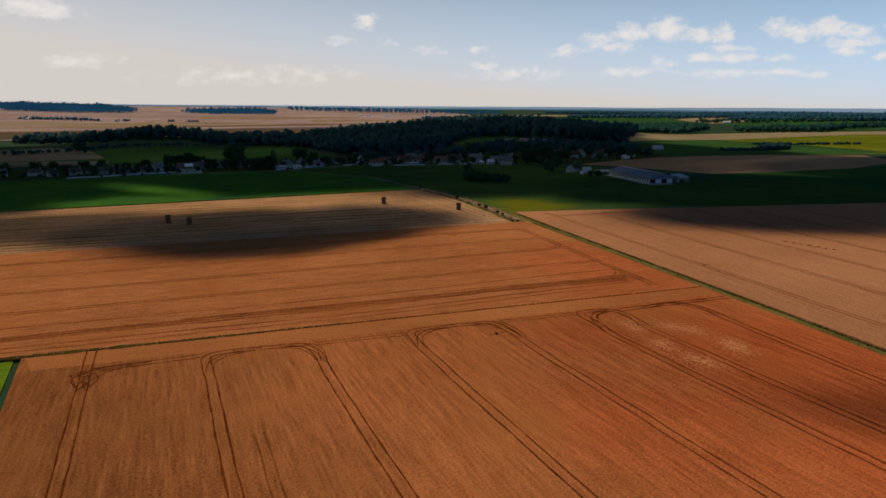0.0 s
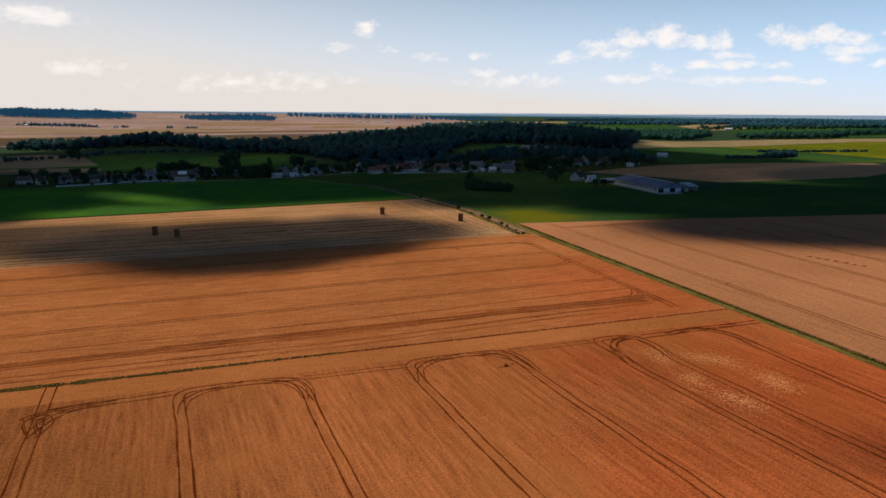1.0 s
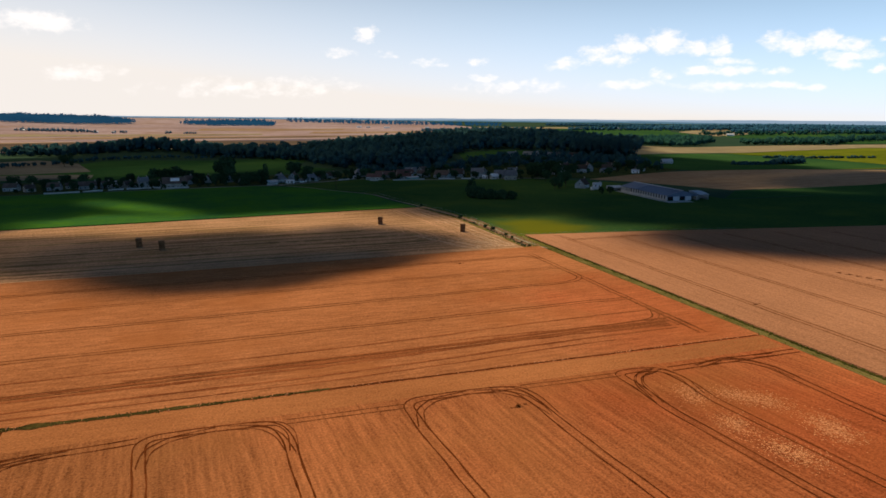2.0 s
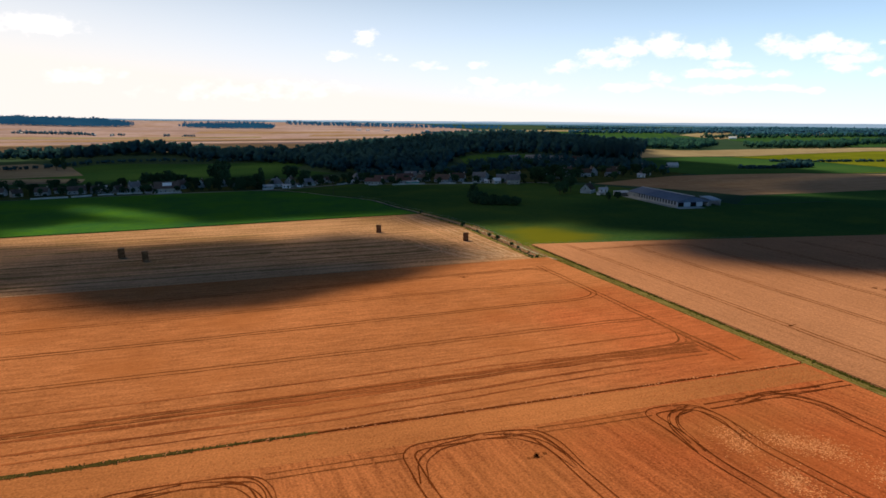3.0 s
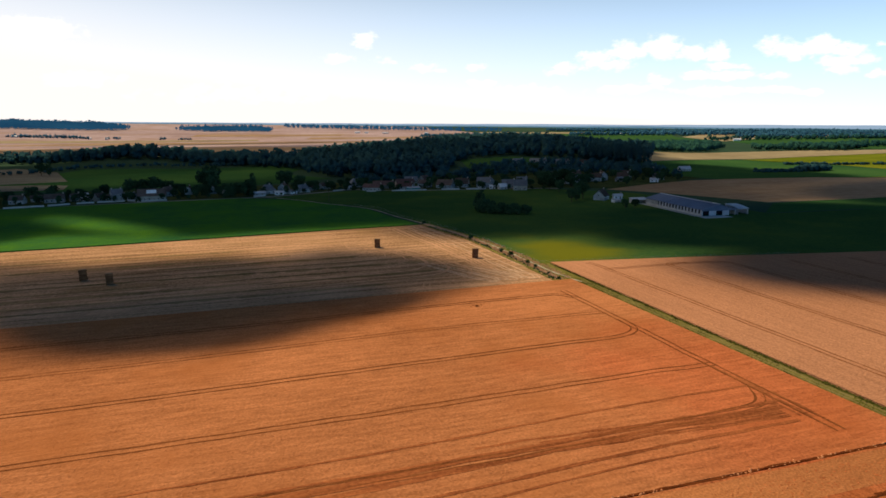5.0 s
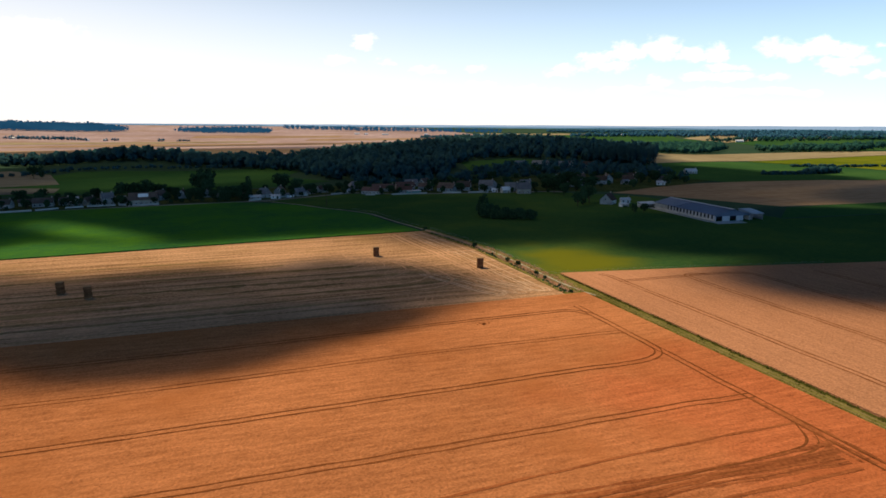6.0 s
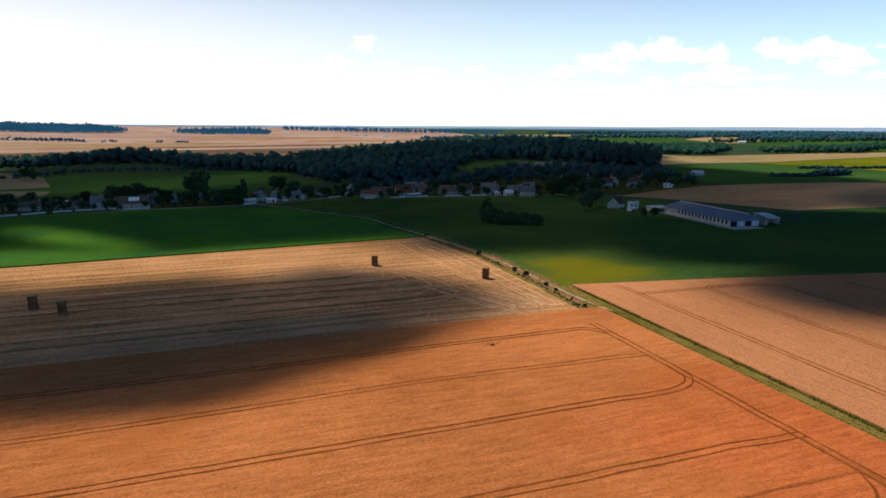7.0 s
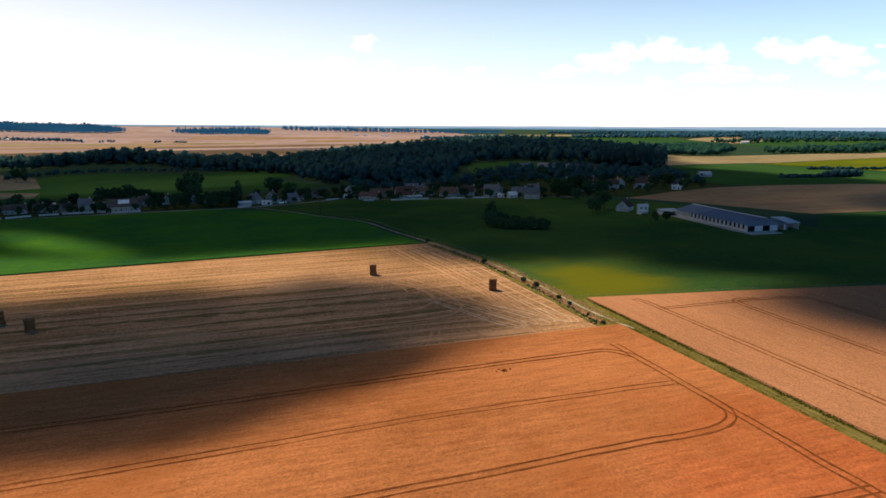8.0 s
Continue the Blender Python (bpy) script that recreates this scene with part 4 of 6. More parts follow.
def wheat_heads(parent, x0, x1, y0, y1, count, paths, material, z, seed):
    """The uneven top of the standing wheat: leaning clusters of ears, none where wheels have passed."""
    g = np.random.RandomState(seed)
    trodden = set()
    for path in paths:
        for side in (-0.95, 0.95):
            for x, y in offset_path(path, side):
                for dx in (-0.5, 0, 0.5):
                    for dy in (-0.8, 0, 0.8):
                        trodden.add((int((x + dx) / 0.5), int((y + dy) / 0.5)))
    p = np.stack([g.uniform(x0, x1, count), g.uniform(y0, y1, count)], 1)
    keep = [(int(x / 0.5), int(y / 0.5)) not in trodden for x, y in p]
    p = p[keep]
    n = len(p)
    size, tall = g.uniform(0.14, 0.34, (n, 1)), g.uniform(0.05, 0.16, (n, 1))
    spin = g.uniform(0, 6.28, n)
    verts = np.zeros((n, 5, 3))
    for k in range(4):
        a = spin + k * math.pi / 2
        r = size[:, 0] * g.uniform(0.6, 1.3, n)
        verts[:, k, 0], verts[:, k, 1], verts[:, k, 2] = p[:, 0] + r * np.cos(a), p[:, 1] + r * np.sin(a), z - 0.05
    verts[:, 4, :2] = p + g.uniform(-0.14, 0.14, (n, 2))
    verts[:, 4, 2] = z + tall[:, 0]
    base = (np.arange(n) * 5)[:, None, None]
    faces = (np.array([[0, 1, 4], [1, 2, 4], [2, 3, 4], [3, 0, 4]])[None] + base).reshape(-1, 3)
    me = bpy.data.meshes.new("wheat_heads")
    me.vertices.add(n * 5)
    me.vertices.foreach_set("co", verts.astype(np.float32).ravel())
    me.loops.add(faces.size)
    me.loops.foreach_set("vertex_index", faces.astype(np.int32).ravel())
    me.polygons.add(len(faces))
    me.polygons.foreach_set("loop_start", np.arange(0, faces.size, 3, dtype=np.int32))
    me.materials.append(material)
    me.update(calc_edges=True)
    ob = new("wheat_heads", me)
    ob.parent = parent
    tagged(ob, "clusters of ripe ears on the standing wheat", kind="stuff")


wheat_heads(near, -36, 138, 62, 157, 24000, near_paths, M_WHEAT_N, WHEAT, 1)
wheat_heads(middle, -45, 136.5, 166.5, 286, 24000, mid_paths, M_WHEAT_E, WHEAT - 0.05, 2)
wheat_heads(right, 147, 235, 60, 296, 20000, right_paths, M_WHEAT_R, WHEAT, 3)

VERGE = bpy.data.objects["verge"]
tufts("weeds", [(-200, EDGE_Y + 3.4), (-52, EDGE_Y), (22, EDGE_Y - 1.7)], 0.45, 1500, 0.08, 0.24, surface("green_weeds", (0.09, 0.070, 0.018), (0.24, 0.18, 0.05), fine=0.8, coarse=0.1), "green weeds in the strip between the fields", 41, middle, WHEAT)
tufts("weeds", [(-380, EDGE_Y + 7.6), (-52, EDGE_Y), (138, EDGE_Y - 4.2)], 0.3, 600, 0.1, 0.26, M_LODGED, "pale weeds between the fields", 38, middle, WHEAT)
tufts("lodged_wheat", [(97, 138), (95, 126), (95.5, 114), (98.5, 105)], 1.9, 4200, 0.06, 0.17, M_LODGED, "pale lodged streaks of wheat", 39, near, WHEAT + 0.03, 0.3)
tufts("lodged_wheat", [(103, 133), (109, 127), (112.5, 117), (110, 110)], 2.1, 3800, 0.06, 0.17, M_LODGED, "pale lodged streaks of wheat", 40, near, WHEAT + 0.03, 0.3)
SIDE = [(132.6, 291), (133.2, 330), (131.8, 380), (127.5, 412), (122.6, 438)]
tufts("scrub", SIDE, 0.4, 520, 0.18, 0.55, M_LEAF, "low dark scrub along the field's edge", 31, VERGE)
tufts("dry_grass_tufts", [(x + 1.5, y) for x, y in SIDE], 1.0, 2200, 0.15, 0.45, M_STRAW, "pale dry grass tufts", 32, VERGE)
tufts("dry_grass_tufts", [(x + 6.0, y) for x, y in SIDE[:3]], 0.7, 500, 0.15, 0.4, M_STRAW, "pale dry grass tufts", 33, VERGE)
tufts("grass_tufts", [(139.9, 20), (139.7, 150), (138.9, 286)], 0.3, 1200, 0.12, 0.32, M_VERGE, "grass tufts at the wheat's edge", 34, VERGE)
tufts("grass_tufts", [(143.2, 20), (143.2, 316)], 0.3, 1700, 0.15, 0.42, bpy.data.materials["shade_dark_grass"], "taller grass tufts at the crop's edge in the same shade-dark colour", 35, VERGE, 0.3)
tufts("grass_tufts", [(141.5, 20), (141.1, 288)], 0.8, 1400, 0.10, 0.24, M_VERGE, "grass tufts on the track", 36, VERGE)


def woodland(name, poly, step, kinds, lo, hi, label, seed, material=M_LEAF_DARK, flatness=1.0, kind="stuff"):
    """A wood: many crowns standing close, joined, each on the lie of the land."""
    r = random.Random(seed)
    protos = []
    for j, (w, h, cl, sz, shp) in enumerate(kinds):
        v, f = crown_arrays(seed * 10 + j, w, h * 0.85, h * 0.12, cl, sz, shp)
        protos.append((np.array([tuple(p) for p in v]), np.array(f)))
    xs, ys = [p[0] for p in poly], [p[1] for p in poly]
    vs, fs, ns, n0 = [], [], [], 0
    y = min(ys)
    while y < max(ys):
        x = min(xs)
        while x < max(xs):
            px, py = x + r.uniform(-.45, .45) * step, y + r.uniform(-.45, .45) * step
            if inside(poly, px, py):
                v, f = protos[r.randrange(len(protos))]
                a, s = r.uniform(0, 6.28), r.uniform(lo, hi)
                c, sn = math.cos(a) * s, math.sin(a) * s
                vs.append(np.stack([v[:, 0] * c - v[:, 1] * sn + px, v[:, 0] * sn + v[:, 1] * c + py, v[:, 2] * s * flatness * r.uniform(.9, 1.1) + height(px, py) - 0.5], 1))
                out = vs[-1] - np.array([px, py, height(px, py) + v[:, 2].max() * s * 0.42])
                ns.append(out / np.linalg.norm(out, axis=1, keepdims=True))
                fs.append(f + n0)
                n0 += len(v)
            x += step
        y += step
    v, f = np.concatenate(vs), np.concatenate(fs)
    me = bpy.data.meshes.new(name)
    me.vertices.add(len(v))
    me.vertices.foreach_set("co", v.astype(np.float32).ravel())
    me.loops.add(f.size)
    me.loops.foreach_set("vertex_index", f.astype(np.int32).ravel())
    me.polygons.add(len(f))
    me.polygons.foreach_set("loop_start", np.arange(0, f.size, 3, dtype=np.int32))
    me.polygons.foreach_set("use_smooth", np.ones(len(f), dtype=bool))
    me.materials.append(material)
    me.update(calc_edges=True)
    me.validate()
    me.normals_split_custom_set_from_vertices(np.concatenate(ns).tolist())
    return tagged(new(name, me), label, "wood", kind=kind)


BROAD = [(14, 17, 60, 2.2, "round"), (12, 15, 55, 2.1, "round"), (15, 19, 64, 2.3, "round"), (8, 18, 44, 1.8, "tall")]
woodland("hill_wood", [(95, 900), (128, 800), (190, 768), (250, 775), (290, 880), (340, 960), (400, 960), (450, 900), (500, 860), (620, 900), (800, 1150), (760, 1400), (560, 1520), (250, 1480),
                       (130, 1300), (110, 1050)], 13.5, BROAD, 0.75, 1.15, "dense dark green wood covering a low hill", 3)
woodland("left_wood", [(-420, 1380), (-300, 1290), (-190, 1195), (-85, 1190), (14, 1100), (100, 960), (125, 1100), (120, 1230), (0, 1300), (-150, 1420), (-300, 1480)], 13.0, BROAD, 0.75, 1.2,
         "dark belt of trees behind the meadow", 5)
woodland("poplar_row", [(470, 850), (520, 780), (540, 790), (560, 840), (600, 900), (585, 912), (500, 870)], 7.5, [(4.2, 23, 60, 1.1, "tall"), (4, 21, 56, 1.05, "tall")], 0.85, 1.1,
         "row of tall dark poplars at the wood's edge", 7)
woodland("village_back_trees", [(150, 700), (300, 745), (420, 700), (480, 640), (520, 760), (420, 860), (330, 850), (250, 770), (190, 765), (140, 770)], 12.5, [(10, 10, 50, 1.4, "round"), (9, 9, 46, 1.3, "round")],
         0.7, 1.1, "trees and gardens behind the village houses", 8)
woodland("far_left_hedge", [(-480, 1010), (-300, 985), (-190, 1080), (-80, 1095), (60, 1085), (60, 1097), (-80, 1107), (-200, 1093), (-310, 998), (-480, 1022)], 9, [(7, 7, 36, 1.2, "round")], 0.7, 1.2,
         "dark hedge along the meadow", 9)
woodland("hedge_far_right", [(655, 655), (700, 655), (705, 668), (660, 672)], 4.5, [(8, 8, 44, 1.5, "round")], 0.8, 1.2, "hedge of dark bushes between fields", 10)
woodland("hedge_far_right", [(600, 668), (655, 655), (657, 664), (602, 678)], 4, [(5, 4.5, 36, 1.1, "round")], 0.8, 1.2, "low hedge of dark bushes between fields", 12)
woodland("hedge_far_right", [(735, 756), (800, 725), (880, 700), (882, 706), (802, 733), (738, 765)], 4.5, [(5, 4.5, 36, 1.1, "round")], 0.7, 1.2, "thin hedge between far fields", 13)
SMALL = [(13, 15, 44, 1.7, "round"), (12, 14, 40, 1.6, "round"), (14, 17, 46, 1.8, "round")]
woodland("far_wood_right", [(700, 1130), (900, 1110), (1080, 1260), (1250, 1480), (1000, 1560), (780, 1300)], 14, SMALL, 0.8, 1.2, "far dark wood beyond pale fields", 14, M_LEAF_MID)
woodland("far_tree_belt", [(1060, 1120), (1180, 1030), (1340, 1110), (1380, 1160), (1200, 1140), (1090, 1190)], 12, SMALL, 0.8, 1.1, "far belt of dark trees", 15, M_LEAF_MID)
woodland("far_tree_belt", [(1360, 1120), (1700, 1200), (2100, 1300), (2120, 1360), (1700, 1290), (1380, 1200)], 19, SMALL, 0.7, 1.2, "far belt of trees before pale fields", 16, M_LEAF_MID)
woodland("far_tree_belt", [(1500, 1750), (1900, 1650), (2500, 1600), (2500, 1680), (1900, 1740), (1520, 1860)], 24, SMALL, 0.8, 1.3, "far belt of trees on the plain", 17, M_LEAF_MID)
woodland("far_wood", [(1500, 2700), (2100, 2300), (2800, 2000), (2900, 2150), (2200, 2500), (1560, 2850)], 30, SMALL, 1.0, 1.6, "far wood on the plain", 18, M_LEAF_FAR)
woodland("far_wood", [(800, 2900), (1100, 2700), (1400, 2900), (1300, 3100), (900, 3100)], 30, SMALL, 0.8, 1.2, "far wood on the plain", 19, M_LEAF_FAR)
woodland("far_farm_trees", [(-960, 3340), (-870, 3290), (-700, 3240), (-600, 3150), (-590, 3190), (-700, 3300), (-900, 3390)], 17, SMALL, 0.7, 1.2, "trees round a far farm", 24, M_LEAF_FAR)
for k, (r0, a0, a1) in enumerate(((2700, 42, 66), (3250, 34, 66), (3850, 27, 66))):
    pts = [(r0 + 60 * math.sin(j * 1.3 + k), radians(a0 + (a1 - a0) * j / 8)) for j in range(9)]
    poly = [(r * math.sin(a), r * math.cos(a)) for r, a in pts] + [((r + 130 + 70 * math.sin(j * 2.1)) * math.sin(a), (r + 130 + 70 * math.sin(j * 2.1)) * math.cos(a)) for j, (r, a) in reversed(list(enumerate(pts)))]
    woodland("far_tree_belt", poly, 18, SMALL, 0.9, 1.4, "far belt of trees on the plain, tinted haze blue", 60 + k, M_LEAF_FAR)
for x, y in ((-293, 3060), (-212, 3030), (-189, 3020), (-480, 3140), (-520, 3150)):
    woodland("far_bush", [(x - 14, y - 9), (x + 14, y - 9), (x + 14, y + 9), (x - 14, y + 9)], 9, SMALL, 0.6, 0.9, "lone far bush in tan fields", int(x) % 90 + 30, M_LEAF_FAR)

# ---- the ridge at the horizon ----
# backdrop: the blue of distance haze is put into glowing emission colours
haze = bpy.data.materials.new("distant_ridge_haze")
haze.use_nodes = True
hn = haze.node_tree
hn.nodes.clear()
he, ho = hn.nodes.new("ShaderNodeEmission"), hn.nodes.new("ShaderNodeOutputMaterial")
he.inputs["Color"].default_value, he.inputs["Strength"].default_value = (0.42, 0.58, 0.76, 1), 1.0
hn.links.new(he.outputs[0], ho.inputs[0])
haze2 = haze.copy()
haze2.name = "distant_woods_haze"
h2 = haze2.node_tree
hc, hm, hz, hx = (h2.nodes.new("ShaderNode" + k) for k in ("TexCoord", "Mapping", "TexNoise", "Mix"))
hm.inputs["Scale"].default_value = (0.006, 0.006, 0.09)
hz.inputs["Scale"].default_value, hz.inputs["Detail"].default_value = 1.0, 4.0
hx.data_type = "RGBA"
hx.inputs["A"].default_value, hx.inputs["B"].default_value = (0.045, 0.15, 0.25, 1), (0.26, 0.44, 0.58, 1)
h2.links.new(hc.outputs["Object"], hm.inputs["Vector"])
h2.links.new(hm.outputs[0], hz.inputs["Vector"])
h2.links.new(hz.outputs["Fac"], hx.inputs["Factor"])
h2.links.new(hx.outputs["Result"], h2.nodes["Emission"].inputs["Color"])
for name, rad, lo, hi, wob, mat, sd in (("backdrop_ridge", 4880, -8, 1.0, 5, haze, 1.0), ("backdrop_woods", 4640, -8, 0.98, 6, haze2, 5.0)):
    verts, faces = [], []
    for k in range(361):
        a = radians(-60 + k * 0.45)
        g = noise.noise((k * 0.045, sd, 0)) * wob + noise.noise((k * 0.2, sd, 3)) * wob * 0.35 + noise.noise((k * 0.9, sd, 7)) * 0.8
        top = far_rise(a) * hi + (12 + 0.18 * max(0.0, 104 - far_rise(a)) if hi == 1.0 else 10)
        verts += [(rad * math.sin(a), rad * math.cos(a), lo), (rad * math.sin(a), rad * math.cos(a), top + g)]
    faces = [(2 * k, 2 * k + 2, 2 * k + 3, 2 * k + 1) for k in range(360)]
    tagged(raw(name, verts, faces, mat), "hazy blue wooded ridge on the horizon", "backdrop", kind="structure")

# woods on the skyline, four kilometres off; their haze blue is an emission colour
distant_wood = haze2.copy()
distant_wood.name = "skyline_woods_haze"
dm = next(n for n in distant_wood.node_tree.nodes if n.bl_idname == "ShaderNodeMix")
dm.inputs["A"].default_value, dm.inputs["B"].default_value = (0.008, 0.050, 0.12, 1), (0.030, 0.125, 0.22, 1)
woodland("backdrop_wood", [(-1330, 4300), (-1200, 3950), (-900, 3900), (-620, 3930), (-560, 4020), (-760, 4280), (-1000, 4330)], 20, SMALL, 1.5, 2.3, "far wood on the skyline, glowing in a haze-blue colour", 20, distant_wood, kind="structure")
woodland("backdrop_wood", [(-330, 4000), (-150, 3850), (190, 3800), (215, 3960), (60, 4100), (-130, 4080)], 20, SMALL, 1.3, 2.1, "far wood on the skyline, glowing in a haze-blue colour", 22, distant_wood, kind="structure")
woodland("backdrop_wood", [(310, 4250), (660, 4050), (1120, 3760), (1500, 3500), (1540, 3600), (1150, 3900), (680, 4200), (320, 4380)], 30, SMALL, 1.2, 1.8, "far wood on the skyline, glowing in a haze-blue colour", 23, distant_wood, kind="structure")


# ---- houses ----
def gable_wall(w, d, eave, ridge, thick=0.35):
    bm = bmesh.new()
    for x in (-w / 2, w / 2):
        for sgn in (1,):
            prof = [(-d / 2, -0.3), (d / 2, -0.3), (d / 2, eave), (0, ridge), (-d / 2, eave)]
            xi = x - thick * (1 if x > 0 else -1)
            a = [bm.verts.new((x, py, pz)) for py, pz in prof]
            b = [bm.verts.new((xi, py, pz)) for py, pz in prof]
            bm.faces.new(a), bm.faces.new(b[::-1])
            for k in range(5):
                bm.faces.new((a[k], b[k], b[(k + 1) % 5], a[(k + 1) % 5]))
    box(bm, -w / 2 + thick, -d / 2, -0.3, w / 2 - thick, -d / 2 + thick, eave)
    box(bm, -w / 2 + thick, d / 2 - thick, -0.3, w / 2 - thick, d / 2, eave)
    bmesh.ops.recalc_face_normals(bm, faces=bm.faces)
    return bm


def roof_slabs(w, d, eave, ridge, over=0.4, thick=0.22, hip=0.0):
    bm = bmesh.new()
    slope = (ridge - eave) / (d / 2)
    for s in (-1, 1):
        e = s * (d / 2 + over)
        low = eave - over * slope
        xs0, xs1 = w / 2 + over, w / 2 + over - hip
        top = [bm.verts.new(p) for p in ((-xs0, e, low + thick), (xs0, e, low + thick), (xs1, 0, ridge + thick), (-xs1, 0, ridge + thick))]
        bot = [bm.verts.new(p) for p in ((-xs0, e, low), (xs0, e, low), (xs1, 0, ridge), (-xs1, 0, ridge))]
        bm.faces.new(top), bm.faces.new(bot[::-1])
        for k in range(4):
            bm.faces.new((top[k], bot[k], bot[(k + 1) % 4], top[(k + 1) % 4]))
    if hip:
        for s in (-1, 1):
            a = bm.verts.new((s * (w / 2 + over), -(d / 2 + over), eave - over * slope + thick))
            b = bm.verts.new((s * (w / 2 + over), d / 2 + over, eave - over * slope + thick))
            c = bm.verts.new((s * (w / 2 + over - hip), 0, ridge + thick))
            bm.faces.new((a, b, c))
    bmesh.ops.recalc_face_normals(bm, faces=bm.faces)
    return bm


def opening(name, parent, cx, side_y, z, w, h, shutter=None):
    """A window or door set in the long wall at side_y."""
    s = 1 if side_y > 0 else -1
    y = side_y + s * 0.012
    bm = box(bmesh.new(), cx - w / 2, y - 0.03, z, cx + w / 2, y + 0.03, z + h)
    pane = part(name, bm, M_GLASS if name == "window" else M_WOOD, parent)
    bm = bmesh.new()
    f = 0.09
    for b in ((cx - w / 2 - f, z - f, cx - w / 2, z + h + f), (cx + w / 2, z - f, cx + w / 2 + f, z + h + f), (cx - w / 2, z + h, cx + w / 2, z + h + f), (cx - w / 2, z - f, cx + w / 2, z)):
        box(bm, b[0], y - 0.05, b[1], b[2], y + 0.06, b[3])
    part("frame", bm, M_WHITE, pane)
    if shutter:
        for sx in (-1, 1):
            x0 = cx + sx * (w / 2 + f + 0.28)
            part("shutter", box(bmesh.new(), x0 - 0.25, y - 0.02, z, x0 + 0.25, y + 0.07, z + h), shutter, pane)


def gable_window(parent, sx, w, z, size):
    x = sx * (w / 2 + 0.012)
    pane = part("window", box(bmesh.new(), x - 0.03, -size / 2, z, x + 0.03, size / 2, z + size * 1.3), M_GLASS, parent)
    bm = bmesh.new()
    for a, b, c, d in ((-size / 2 - .09, z - .09, -size / 2, z + size * 1.3 + .09), (size / 2, z - .09, size / 2 + .09, z + size * 1.3 + .09),
                       (-size / 2, z + size * 1.3, size / 2, z + size * 1.3 + .09), (-size / 2, z - .09, size / 2, z)):
        box(bm, x - 0.05, a, b, x + 0.06, c, d)
    part("frame", bm, M_WHITE, pane)


def house(x, y, turn, w, d, eave, rise, wall, roof, label, hip=0.0, chimneys=1, skylight=False, floors=1, name="house"):
    e = tagged(new(name), label, "house", "village houses")
    e.matrix_world = pose(x, y, height(x, y), 0, 0, turn)
    w, d, eave, rise = w * 1.04, d * 1.0, eave * 1.05, rise * 1.12
    ridge = eave + rise
    wb = part("wall", gable_wall(w, d, eave, ridge if not hip else eave), wall, e)
    rf = part("roof", roof_slabs(w, d, eave, ridge, hip=hip), roof, e)
    for k in range(chimneys):
        cx = (w / 2 - 0.9 - hip) * (1 if k == 0 else -1)
        bm = box(bmesh.new(), cx - 0.4, -0.35, ridge - 0.6, cx + 0.4, 0.35, ridge + 1.1, 0.04)
        box(bm, cx - 0.48, -0.43, ridge + 1.1, cx + 0.48, 0.43, ridge + 1.22)
        part("chimney", bm, M_STONE, rf)
    n = max(2, int(w / 3.2))
    for side in (-d / 2, d / 2):
        for k in range(n):
            cx = (k + 0.5) * w / n - w / 2
            for fl in range(floors):
                if k == n // 2 and fl == 0:
                    opening("door", e, cx, side, 0.05, 1.0, 2.05)
                else:
                    opening("window", e, cx, side, 0.95 + fl * 2.7, 1.05, 1.25)
    if not hip:
        for sx in (-1, 1):
            gable_window(e, sx, w, eave + 0.2 if rise > 2.4 else eave * 0.45, 0.9)
    if skylight:
        slope = rise / (d / 2)
        bm = bmesh.new()
        a = [(-w * 0.18, -d * 0.34), (w * 0.18, -d * 0.34), (w * 0.18, -d * 0.10), (-w * 0.18, -d * 0.10)]
        top = [bm.verts.new((px, py, ridge + slope * py + 0.32)) for px, py in a]
        bot = [bm.verts.new((px, py, ridge + slope * py + 0.18)) for px, py in a]
        bm.faces.new(top), bm.faces.new(bot[::-1])
        for k in range(4):
            bm.faces.new((top[k], bot[k], bot[(k + 1) % 4], top[(k + 1) % 4]))
        bmesh.ops.recalc_face_normals(bm, faces=bm.faces)
        part("roof_panel", bm, M_BRIGHT, rf, "bright pale roof sheet")
    return e


